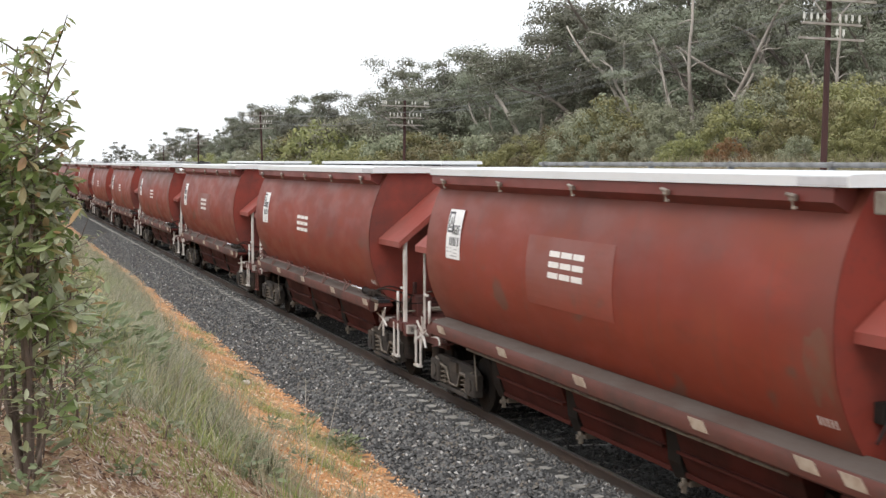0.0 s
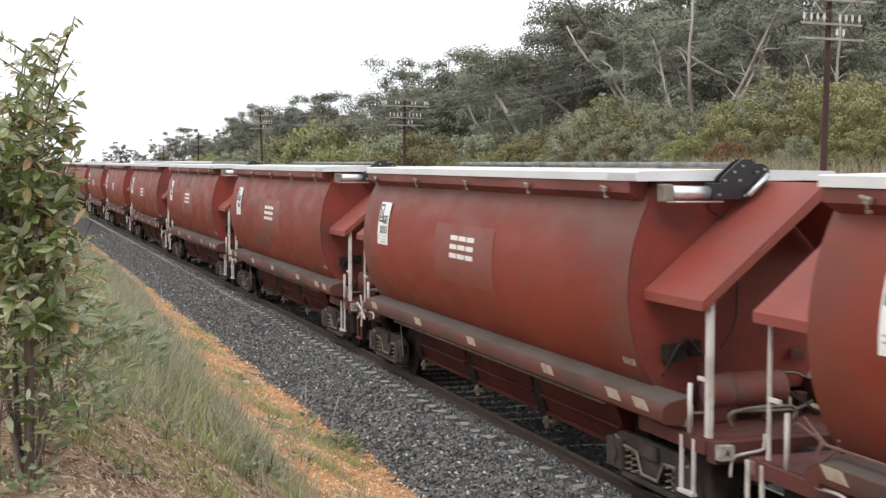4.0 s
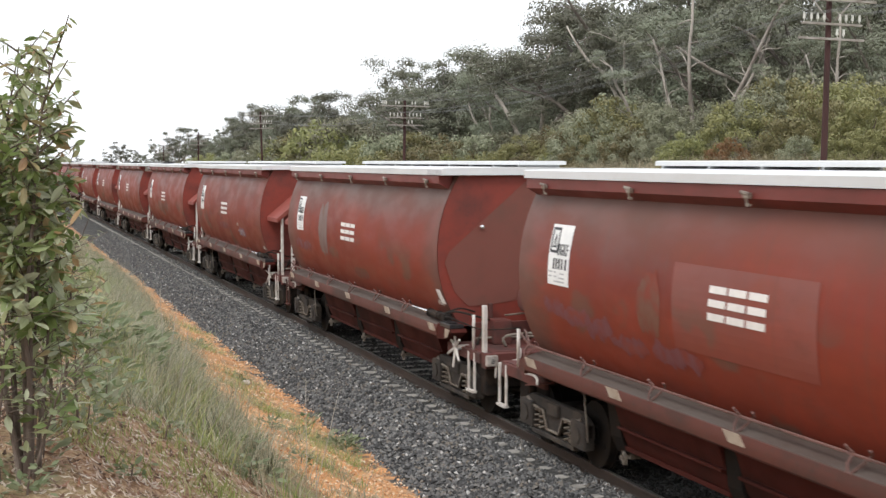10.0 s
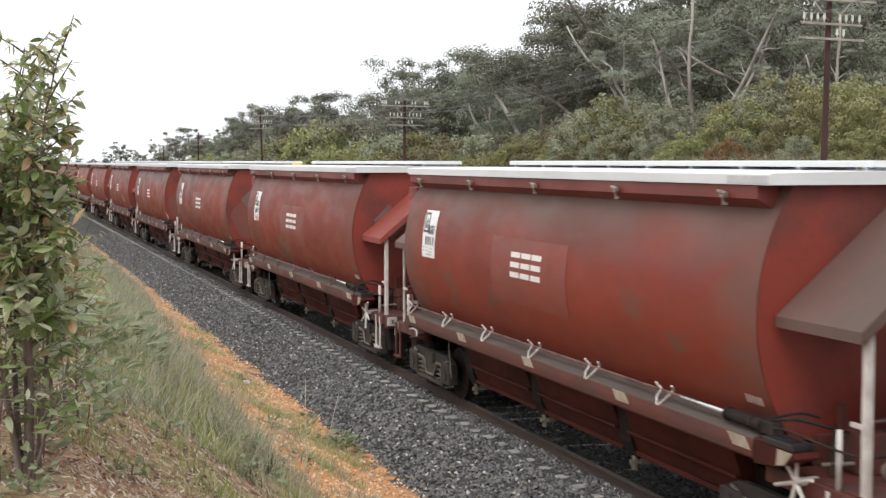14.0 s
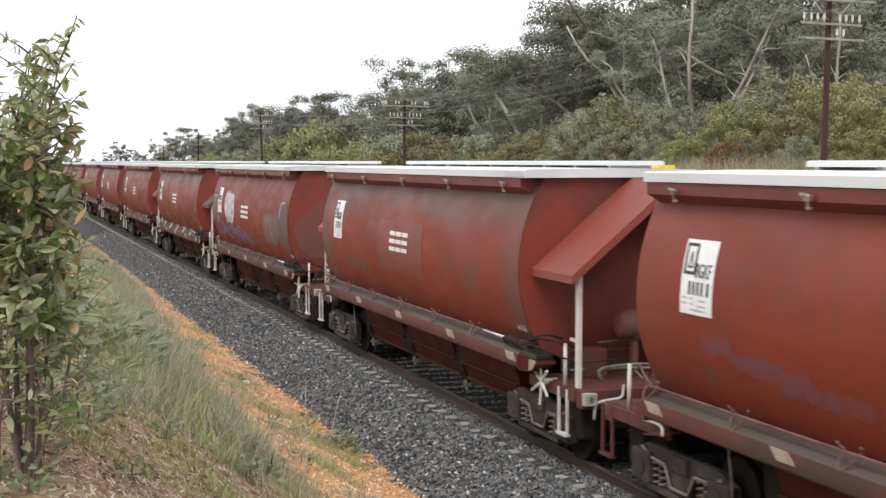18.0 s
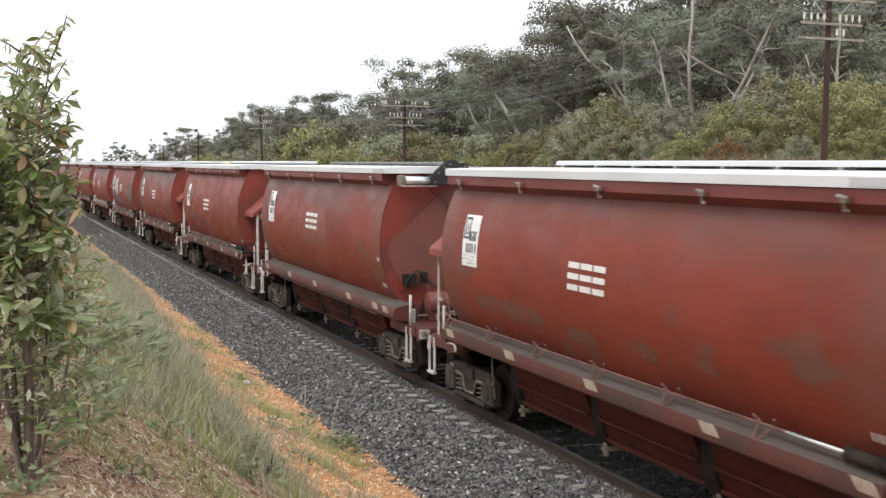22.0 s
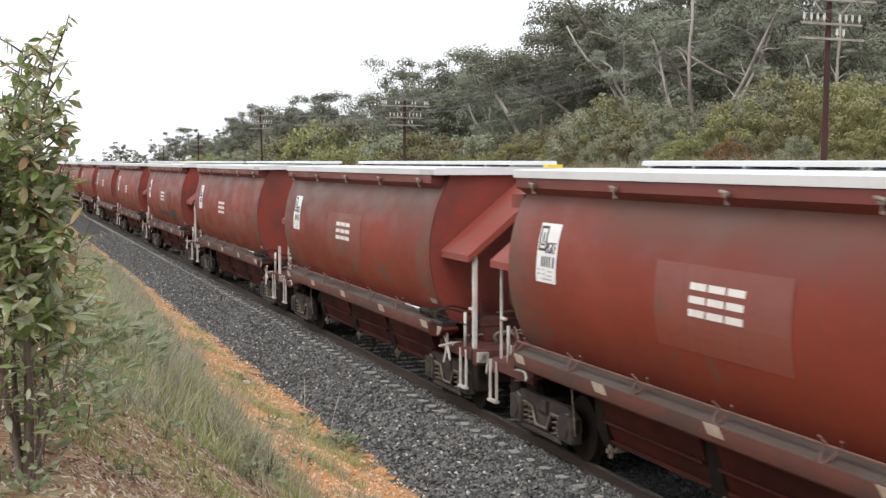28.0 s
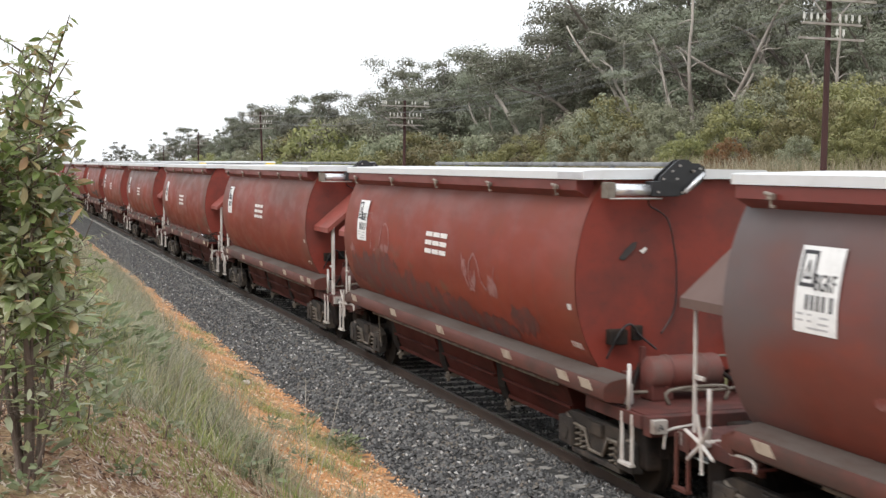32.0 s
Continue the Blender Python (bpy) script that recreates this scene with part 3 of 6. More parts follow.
def actuator_mesh():
    """Air cylinder with end flanges, its toothed valve block and the hoses to it."""
    bm = bmesh.new()
    add_tube(bm, (-1.31, -5.86, 1.535), (-1.31, -5.2, 1.54), 0.062, seg=14)
    for y in (-5.88, -5.72, -5.22):
        add_tube(bm, (-1.31, y - 0.02, 1.537), (-1.31, y + 0.02, 1.537), 0.076, seg=14)
    add_box(bm, (-1.36, -6.12, 1.47), (-1.22, -5.88, 1.60), 0.02)
    add_path(bm, rounded([(-1.3, -6.0, 1.6), (-1.2, -6.3, 1.66), (-0.95, -6.5, 1.60), (-0.6, -6.3, 1.5)], 4), 0.018)
    add_path(bm, rounded([(-1.26, -5.9, 1.6), (-1.1, -6.2, 1.70), (-0.8, -6.1, 1.62)], 4), 0.014)
    add_path(bm, rounded([(-1.34, -6.1, 1.55), (-1.36, -6.4, 1.58), (-1.2, -6.75, 1.50), (-1.0, -7.1, 1.44), (-0.4, -7.2, 1.46)], 4), 0.012)
    return mesh_of("air_actuator", bm, DARK)


def valve_block_mesh():
    """Black ribbed block on the sill's end."""
    bm = bmesh.new()
    add_box(bm, (-1.41, -6.56, 1.40), (-1.16, -6.02, 1.47), 0.012)
    for i in range(6):
        add_box(bm, (-1.38, -6.44 + i * 0.06, 1.465), (-1.24, -6.41 + i * 0.06, 1.49), 0.004)
    return mesh_of("valve_block", bm, BLACK)


def sill_tail_mesh():
    """The sill's tapered tail over the bogie."""
    bm = bmesh.new()
    add_prism(bm, [(-5.84, 1.42), (-6.55, 1.40), (-6.62, 1.34), (-6.25, 1.19), (-5.84, 1.15)], "x", -1.40, -1.12)
    bmesh.ops.bevel(bm, geom=bm.edges[:], offset=0.012, segments=1, affect="EDGES")
    return mesh_of("sill_tail", bm, CHUTE)


def motor_arm_mesh():
    """Black plates that wind the roof cover, at the -y end: a flat box and a rounded hump with a second lobe."""
    bm = bmesh.new()
    add_box(bm, (-0.50, -6.26, 3.72), (-0.10, -6.06, 3.92), 0.012)
    hump = [(-0.40, 3.93), (-0.37, 3.99), (-0.16, 4.17), (-0.10, 4.20), (0.02, 4.20), (0.07, 4.16), (0.06, 4.08), (-0.08, 3.86), (-0.16, 3.80), (-0.30, 3.84)]
    lobe = [(-0.14, 3.78), (0.02, 4.08), (0.09, 4.15), (0.20, 4.15), (0.28, 4.10), (0.30, 4.02), (0.24, 3.90), (0.10, 3.80), (-0.02, 3.74), (-0.12, 3.73)]
    for y in (-6.26, -6.12):
        add_prism(bm, hump, "y", y, y + 0.025)
        add_prism(bm, lobe, "y", y + 0.035, y + 0.06)
    return mesh_of("winder_arm", bm, BLACK)


def bolt_mesh():
    bm = bmesh.new()
    add_tube(bm, (0, -0.015, 0), (0, 0.02, 0), 0.017, seg=8)
    return mesh_of("bolt", bm, STEEL)


def letter_mesh(words, size):
    """Upright lettering in the x, z plane."""
    cu = bpy.data.curves.new(words, "FONT")
    cu.body, cu.size, cu.resolution_u, cu.extrude, cu.align_x = words, size, 3, 0.002, "CENTER"
    ob = bpy.data.objects.new(words, cu)
    scene.collection.objects.link(ob)
    me = bpy.data.meshes.new_from_object(ob.evaluated_get(bpy.context.evaluated_depsgraph_get()))
    bpy.data.objects.remove(ob)
    for v in me.vertices:
        v.co = (v.co.x, -v.co.z, v.co.y)
    me.materials.clear()
    me.materials.append(INK)
    return me


# ---------------------------------------------------------------- train: wagons
# end: canopy or bare rear end; front: canopy or bare; drive: roof winder; rods: rods along the sill; panel: repainted panel round the logo
LOOKS = {
    -3: "winder rods", -2: "rods panel", -1: "rods", 0: "winder panel", 1: "winder panel", 2: "winder panel", 3: "rods", 4: "rods scrawl", 5: "rods bare patch",
    6: "rods bare blunt panel patch", 7: "rods blunt panel", 8: "rods panel brown", 9: "rods bare blunt scrawl", 10: "rods panel", 11: "rods blunt",
    12: "winder bare panel", 13: "rods", 14: "rods panel block", 15: "rods bare blunt strip", 16: "rods panel", 17: "rods panel", 18: "winder",
    19: "winder bare scrawl", 20: "winder grey", 21: "rods",
}
LOGO_Y = {8: 0.88, 9: 0.88, 11: 1.0, 12: 0.65, 13: 0.93, 14: 0.65, 15: 0.87, 18: 0.65, 19: 0.54}


def bogie(parent, y, spin):
    frame_ob = part("bogie", cached("bolster", lambda: box_mesh("bogie", (-1.0, -0.22, 0.42), (1.0, 0.22, 0.72), DARK, 0.03)), parent, "grimy black three-piece bogie", pose(0, y, 0))
    for s in (-1, 1):
        m = pose(-1.0, 0, 0) if s < 0 else pose(1.0, 0, 0, 0, 0, 180)
        part("side_frame", cached("bogie_side", bogie_side_mesh), frame_ob, "", m)
        part("frame_edge", cached("frame_edge", frame_edge_mesh), frame_ob, "pale rusty flange", m)
        for sy in (-0.53, 0.53):
            part("spring_nest", cached("springs", spring_mesh), frame_ob, "", m @ pose(0, sy, 0))
    for dy in (-0.9, 0.9):
        spin.append(part("wheelset", cached("wheelset", wheelset_mesh), frame_ob, "", pose(0, dy, 0.46)))


def logo_rects(y, z):
    """Three plain leaning figures of bars, drawn as shapes only."""
    h, w, t = 0.37, 0.345, 0.078
    rects = []
    for i in range(3):
        y1 = y - 0.1 - i * (w + 0.045)
        for j in range(3):
            up = j * (h - t) / 2
            rects.append((y1 - w - 0.1 * up, y1 - 0.1 * up, z + up, z + up + t, -0.1))
    return rects


def make_wagon(k):
    look_of = LOOKS.get(k, "rods" if k % 3 else "winder rods").split()
    rods = "rods" in look_of
    paint, tone = (GREY, "weathered grey") if "grey" in look_of else (RED, "red oxide")
    w = new("grain_hopper_wagon")
    rear = "bare end wall" if "bare" in look_of else "sloping end canopy"
    tagged(w, tone + " grain hopper wagon, white lid and " + rear, "wagon", "wagons of the moving train")
    spin = []
    part("hopper_body", cached("barrel" + tone, lambda: barrel_mesh(paint)), w)
    for y in (-BODY_END + 0.03, BODY_FRONT - 0.03):
        part("end_wall", cached("end_wall", end_wall_mesh), w, "", pose(0, y, 0))
    for s in (0, 180):
        side = pose(0, 0, 0, 0, 0, s)
        low = side if rods else side @ pose(0, -0.45 if s == 0 else 0.45, 0) @ Matrix.Diagonal((1, 1.085, 1, 1))
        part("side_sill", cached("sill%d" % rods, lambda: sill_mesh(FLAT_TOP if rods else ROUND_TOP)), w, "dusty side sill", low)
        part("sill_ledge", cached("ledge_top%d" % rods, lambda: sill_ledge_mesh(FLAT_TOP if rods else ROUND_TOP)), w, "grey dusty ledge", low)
        part("top_rail", cached("top_rail", top_rail_mesh), w, "", side)
        part("sill_end", cached("sill_end", sill_nose_mesh), w, "", side)
        for gear_name, gear in cached("deck", deck_mesh) + cached("gear", end_gear):
            part(gear_name, gear, w, "", side)
        part("coupler", cached("coupler", coupler_mesh), w, "", side)
        part("uncoupling_lever", cached("lever", lambda: path_mesh("uncoupling_lever", rounded([(0.98, 7.56, 0.72), (0.96, 7.56, 0.90), (0.88, 7.57, 0.96), (0.62, 7.57, 0.99), (0.56, 7.56, 1.04), (0.54, 7.54, 1.17)], 3), 0.018, WHITE)), w, "white bent rod", side)
    part("air_tank", cached("tank%d" % rods, lambda: tank_mesh(-0.42, 1.85) if rods else tank_mesh(0.12, 1.46)), w, "", pose(0, 0, 0, 0, 0, 180))
    if "blunt" in look_of or k % 4 == 0:
        part("air_tank", cached("front_tank", lambda: tank_mesh(0.25, 1.5)), w)
    part("lid", cached("lid", lid_mesh), w, "white sheet lid")
    part("lid_corner", cached("lid_corner", lambda: box_mesh("lid_corner", (-1.366, -5.98, 3.955), (-1.35, -5.2, 4.035), GREYPLATE, 0.003)), w, "grey scuffed corner plate")
    if "winder" in look_of:
        part("roll_tube", cached("roll_tube", roll_tube_mesh), w, "galvanised roof tube")
        part("winder_arm", cached("winder_arm", motor_arm_mesh), w, "black winding arm")
        part("winder_motor", cached("winder_motor", lambda: path_mesh("winder_motor", [(-1.02, -6.16, 3.81), (-0.49, -6.16, 3.80)], 0.083, CHROME, 16)), w, "bright metal cylinder")
        part("motor_cap", cached("motor_cap", lambda: box_mesh("motor_cap", (-1.13, -6.26, 3.70), (-1.01, -6.06, 3.91), FLANGE, 0.02)), w, "grey motor end cap")
        part("power_cable", cached("power_cable", lambda: path_mesh("power_cable", rounded([(-0.45, -6.12, 3.70), (-0.40, -6.0, 3.60), (-0.12, -5.97, 3.42), (0.0, -5.96, 3.0), (0.03, -5.96, 2.7), (0.0, -5.96, 2.2), (-0.2, -5.98, 1.9)]), 0.011, BLACK)), w, "black hanging cable")
        part("winder_link", cached("winder_link", lambda: path_mesh("winder_link", [(-0.04, -6.30, 3.77), (0.23, -6.30, 4.02)], 0.033, CHROME, 10)), w, "bright metal link")
        part("motor_rod", cached("motor_rod", lambda: path_mesh("motor_rod", [(-1.1, -6.27, 3.70), (-0.36, -6.27, 3.695)], 0.014, STEEL, 6)), w, "thin tie rod")
        for x, z in ((-0.41, 3.78), (-0.34, 3.95), (-0.21, 4.05), (-0.14, 3.95), (-0.10, 4.12), (-0.06, 3.77), (0.2, 4.08), (0.1, 4.05)):
            part("bolt", cached("bolt", bolt_mesh), w, "bright bolt head", pose(x, -6.265, z))
        part("switch_box", cached("switch_box", lambda: box_mesh("switch_box", (-1.04, -6.62, 1.10), (-0.92, -6.44, 1.36), WHITE, 0.01)), w, "small white switch box")
        for s in (0, 180):
            part("brake_pipe", cached("brake_pipe", lambda: path_mesh("brake_pipe", [(-1.22, -4.9, 1.10), (-1.22, 4.5, 1.10)], 0.022, FLANGE, 8)), w, "dusty thin pipe", pose(0, 0, 0, 0, 0, s))
    else:
        part("raised_cover", cached("cover", cover_mesh), w, "white raised roof cover")
    for y in (5.25, 2.65, 0.0, -2.6, -5.15):
        part("lid_clamp", cached("clamp", clamp_mesh), w, "", pose(0, y, 0))
    for lo, hi in ((-4.95, -2.33), (-1.97, 0.62), (0.98, 3.57)):
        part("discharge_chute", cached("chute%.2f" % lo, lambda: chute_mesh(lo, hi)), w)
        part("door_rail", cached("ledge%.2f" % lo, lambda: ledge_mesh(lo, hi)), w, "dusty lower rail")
        part("gate_valve", cached("gate", gate_mesh), w, "", pose(0, hi + 0.10, 0.0))
    for y in (-2.15, 0.80, 3.75):
        # black blocks stand for the shaded gaps between the chutes
        part("gusset", cached("gusset", gap_shade_mesh), w, "black block for the shaded gap between chutes", pose(0, y, 0))
    part("centre_sill", cached("centre_sill", lambda: box_mesh("centre_sill", (-0.32, -7.35, 0.70), (0.32, 7.35, 1.06), DARK, 0.02)), w)
    for y in (5.6, 2.93, 0.11, -2.88, -5.6) if rods else (5.25, 2.41, -0.38, -3.47, -5.52, -6.25):
        part("marker", cached("marker", side_marker), w, "cream reflector plate", pose(0, y, 0.03))
    if rods:
        part("actuating_rod", cached("rod", rod_mesh), w)
        for y in (5.88, 3.93, 2.03, 0.12, -1.82, -3.78):
            part("rod_bracket", cached("rod_bracket%d" % (k == 8), lambda: rod_bracket_mesh(WHITE if k == 8 else ROD)), w, "white clamp" if k == 8 else "", pose(0, y, 0))
        part("air_actuator", cached("actuator", actuator_mesh), w)
        part("valve_block", cached("valve_block", valve_block_mesh), w, "black ribbed valve block")
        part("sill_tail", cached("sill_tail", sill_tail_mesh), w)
        part("tail_plate", cached("tail_plate", lambda: prism_mesh("tail_plate", [(-6.30, 1.385), (-6.55, 1.385), (-6.42, 1.25), (-6.28, 1.22)], "x", -1.412, -1.402, CREAM)), w, "cream worn plate")
        part("actuator_piston", cached("piston", lambda: path_mesh("actuator_piston", [(-1.31, -5.22, 1.54), (-1.31, -4.2, 1.545)], 0.024, CHROME, 8)), w, "bright piston rod")
    # posts, grab irons, steps
    for end in (-1, 1):
        canopy = ("bare" not in look_of) if end < 0 else ("blunt" not in look_of)
        if canopy:
            tint = HOOD_BROWN if ("brown" in look_of or "grey" in look_of) and (end > 0 or "brown" in look_of) else HOOD
            part("end_canopy", cached("hood%s%d" % (tint.name, end), lambda: hood_mesh(tint, end)), w, "sloping sheet canopy")
            for x in (-1.07, 1.07):
                wide = 0.05 if end < 0 else 0.018
                part("canopy_post", cached("post%d" % end, lambda: box_mesh("canopy_post", (-0.03 if end < 0 else -0.018, -wide, 1.10), (0.03 if end < 0 else 0.018, wide, 2.70), WHITE, 0.006)), w, "white post", pose(x, end * 7.24, 0))
            part("post_tab", cached("tab%d" % end, lambda: box_mesh("post_tab", (-1.10, min(-0.02 * end, -0.22 * end), 1.72), (-1.06, max(-0.02 * end, -0.22 * end), 1.765), WHITE, 0.004)), w, "white tab on the post", pose(0, end * 7.24, 0))
        elif end < 0 and k in (5, 15):
            part("stub_post", cached("stub", lambda: box_mesh("stub_post", (-0.03, -0.055, 1.10), (0.03, 0.055, 1.86), WHITE, 0.006)), w, "cut-off white post", pose(-1.07, end * 7.30, 0))
        part("grab_post", cached("grab", lambda: path_mesh("grab_post", [(-1.10, 0, 1.08), (-1.10, 0, 1.66)], 0.028, WHITE, 8)), w, "white grab post", pose(0, end * 6.86, 0))
        dirty = end > 0 and k % 3 == 2 and k != 17
        for s in (-1, 1):
            flip = pose(0, 0, 0, 0, 0, 180) if s > 0 else pose(0, 0, 0)
            part("step_iron", cached("stirrup%d" % dirty, lambda: stirrup_mesh(SILL if dirty else WHITE)), w, "rusty step iron" if dirty else "white step iron", pose(0, -6.92 if end < 0 else 7.36, 0) @ flip)
            plate = part("destination_plate", cached("dest", lambda: box_mesh("destination_plate", (-1.13, -0.10, 0.91), (-0.95, 0.012, 1.075), WORN_WHITE, 0.006)), w, "worn white end plate", pose(0, end * 7.5, 0) @ flip)
            if end < 0 and s < 0:
                part("letter", cached("letter%d" % rods, lambda: letter_mesh("B" if rods else "A", 0.12)), plate, "", pose(-1.04, -0.104, 0.95))
    tray = part("step_tray", cached("tray", lambda: prism_mesh("step_tray", [(5.45, 1.08), (5.95, 0.98), (5.95, 0.955), (5.45, 1.05)], "x", -1.36, -1.12, DECK)), w, "bent step tray")
    part("tray_edge", cached("tray_edge", lambda: path_mesh("tray_edge", rounded([(-1.34, 5.98, 1.13), (-1.37, 5.60, 1.16), (-1.375, 5.47, 1.13), (-1.375, 5.46, 1.04)], 3), 0.02, WHITE)), tray, "worn white bent edge")
    part("air_hose", cached("drop_hose", lambda: path_mesh("air_hose", rounded([(-1.06, 4.55, 1.14), (-1.12, 4.42, 1.0), (-1.12, 4.36, 0.7), (-1.08, 4.40, 0.42)], 4), 0.014, FLANGE)), w, "grey hanging air hose")
    hub = part("brake_handwheel", cached("handwheel", handwheel_hub_mesh), w, "white star handwheel", pose(0.04, -6.40 if rods else 6.75, 1.07, (k * 23) % 60))
    for a in (5, 70, 128, 190, 250, 312):
        part("spoke", cached("spoke", spoke_mesh), hub, "", pose(0, 0, 0, a))
    # lettering on the near side
    ly = 4.82
    lab = part("number_label", cached("label", lambda: side_slab("number_label", [(ly - 0.62, ly, 2.50, 3.31, 0)], PAPER, 0.003, 0.004, 10)), w, "white number label", pose(0, -0.312 + (-0.25 if k == 20 else 0), 0.02 if rods else 0.08) @ Matrix.Diagonal((1, 1.1, 1, 1)))
    part("label_frame", cached("label_frame", lambda: side_slab("label_frame", [(ly - 0.265, ly - 0.035, 3.235, 3.27, 0), (ly - 0.265, ly - 0.035, 2.93, 2.965, 0), (ly - 0.07, ly - 0.035, 2.965, 3.235, 0), (ly - 0.265, ly - 0.23, 2.965, 3.235, 0),
                                                                                          (ly - 0.12, ly - 0.098, 3.01, 3.18, -0.26), (ly - 0.205, ly - 0.183, 3.01, 3.18, 0.26), (ly - 0.205, ly - 0.098, 3.0, 3.025, 0)], INK, 0.008, 0.003, 3)), lab)
    part("class_code", cached("code", lambda: text_on_side("class_code", "BGKF", ly - 0.265, 2.905, 0.225, INK, 0.56)), lab)
    for i in range(5):
        part("print_bar", cached("bar", lambda: side_slab("print_bar", [(-0.042, 0, 2.715, 2.86, 0)], INK, 0.008, 0.003, 3)), lab, "", pose(0, ly - 0.16 - 0.08 * i - (0.03 if i == 4 else 0), 0))
    small = part("small_print", cached("small", lambda: side_slab("small_print", [(ly - a - b, ly - a, z, z + 0.02, 0) for a, b, z in ((0.04, 0.1, 2.665), (0.2, 0.06, 2.665), (0.38, 0.12, 2.65), (0.04, 0.1, 2.605), (0.2, 0.06, 2.605), (0.36, 0.14, 2.59), (0.2, 0.3, 2.54))], FAINT, 0.008, 0.002, 2)), lab)
    tagged(small, kind="stuff")
    gy = LOGO_Y.get(k, 0.77)
    if "panel" in look_of:
        part("repainted_panel", cached("panel%.2f%d" % (gy, rods), lambda: side_slab("repainted_panel", [(gy - 2.1, gy + 0.7, 2.10 if rods else 2.19, 3.06 if rods else 3.15, 0)], PATCH, 0.003, 0.003, 10)), w, "faded repainted panel")
    part("logo", cached("logo%.2f%d" % (gy, rods), lambda: side_slab("logo", logo_rects(gy, 2.50 if rods else 2.60), LETTER, 0.009, 0.003, 4)), w, "white three-figure logo")
    part("weight_mark", cached("weight", lambda: side_slab("weight_mark", [(-5.42 - 0.07 * i - 0.022, -5.42 - 0.07 * i, 1.69, 1.78, -0.1) for i in range(5)], LETTER, 0.004, 0.002, 3)), w)
    # what sets single wagons apart
    if "bare" in look_of and k not in (15, 19):
        part("bare_primer", cached("ghost", lambda: prism_mesh("bare_primer", [(-1.28, 2.45), (-1.20, 2.64), (0.30, 3.92), (0.42, 3.92), (1.18, 3.1), (1.25, 2.3), (0.9, 1.95), (0.2, 1.8), (-0.4, 1.72), (-0.85, 1.7), (-1.1, 1.95)], "y", -5.906, -5.902, GHOST)), w, "brown bare primer")
    if k in (6, 7):
        part("square_patch", cached("diamond", lambda: prism_mesh("square_patch", [(-0.95, 2.95), (-0.62, 3.28), (-0.22, 2.86), (-0.55, 2.52)], "y", -5.914, -5.908, SMEAR)), w, "grey tilted square patch")
    if k == 5:
        part("smear", ragged("smear", 1.95, 2.75, 1.95, 3.3, SMEAR, 3, 0.35), w, "grey-brown painted smear")
        part("stain", ragged("stain", -1.1, 0.0, 1.74, 1.98, STAIN, 4), w, "olive-brown stain")
        part("faded_spray", ragged("faded_spray", 3.6, 5.3, 2.0, 2.35, FADED_VIOLET, 12, 0.9, 0.003), w, "faded violet sprayed patch")
        part("worn_decal", side_slab("worn_decal", [(-5.85, -5.62, 1.74, 1.98, 0.3)], PAPER, 0.004, 0.003, 3), w, "torn white decal")
        part("marker_lamp", path_mesh("marker_lamp", [(-0.62, -5.9, 3.06), (-0.62, -5.98, 3.06)], 0.035, CHROME, 10), w, "small bright lamp")
    if k == 14:
        part("overpaint", side_slab("overpaint", [(-3.75, -2.1, 1.74, 2.2, 0.0)], TAPE, 0.008, 0.003, 6), w, "dark overpainted block")
        part("overpaint", side_slab("overpaint", [(-2.56, -2.22, 2.46, 2.89, 0.0)], TAPE, 0.008, 0.003, 6), w, "dark overpainted block")
        part("overpaint", side_slab("overpaint", [(-1.6, 1.32, 1.84, 2.02, 0.0)], TAPE, 0.008, 0.003, 4), w, "dark overpainted stripe")
        part("overpaint", side_slab("overpaint", [(1.33, 1.62, 1.95, 2.25, 0.25)], TAPE, 0.009, 0.003, 4), w, "dark overpainted stripe")
        part("fresh_patch", side_slab("fresh_patch", [(-2.44, -1.8, 2.45, 3.25, 0.0)], PATCH, 0.004, 0.003, 8), w, "fresh red repainted patch")
    if k == 15:
        part("repainted_strip", side_slab("repainted_strip", [(-4.1, -0.55, 2.0, 2.62, 0.0)], PATCH, 0.003, 0.003, 8), w, "long paler repainted strip")
    if k == 9:
        sprayed(w, "violet sprayed scribble", [loops(1, 5.7, 3.9, 2.02, 0.27, 2, 0.3), loops(11, 4.9, 2.6, 2.08, 0.30, 3, 0.34), loops(21, 3.4, 0.9, 1.98, 0.26, 4, 0.36), loops(24, 1.6, -0.2, 1.92, 0.17, 3, 0.3)], 0.027, VIOLET)
        sprayed(w, "worn violet sprayed scribble", [loops(2, 0.2, -1.8, 1.86, 0.13, 4, 0.3), loops(27, 4.4, 1.2, 1.95, 0.22, 5, 0.4)], 0.03, FADED_VIOLET, 0.003)
        for n, (ay, by, az, bz) in enumerate([(3.9, 5.6, 1.8, 2.3), (2.2, 4.2, 1.75, 2.3), (0.2, 2.6, 1.72, 2.15), (-1.7, 0.4, 1.72, 2.0)]):
            part("faded_spray", ragged("faded_spray", ay, by, az, bz, FADED_VIOLET, 150 + n, 0.9, 0.002 + 0.0006 * n), w, "faded violet sprayed patch")
        part("blot", ragged("blot", 1.95, 3.7, 2.2, 3.34, WHITE_SPRAY, 5, 0.45, 0.008), w, "white and grey sprayed blot")
        for n, (ay, by, az, bz) in enumerate([(-3.6, -2.6, 1.8, 2.85), (-4.5, -3.3, 1.88, 2.9), (-5.3, -4.4, 1.95, 3.1), (-5.86, -4.9, 1.75, 3.25)]):
            part("smear", ragged("smear", ay, by, az, bz, DARK_SMEAR if n > 1 else SMEAR, 160 + n, 0.5, 0.004 + 0.001 * n), w, "dark violet-grey painted smear" if n > 1 else "grey painted smear")
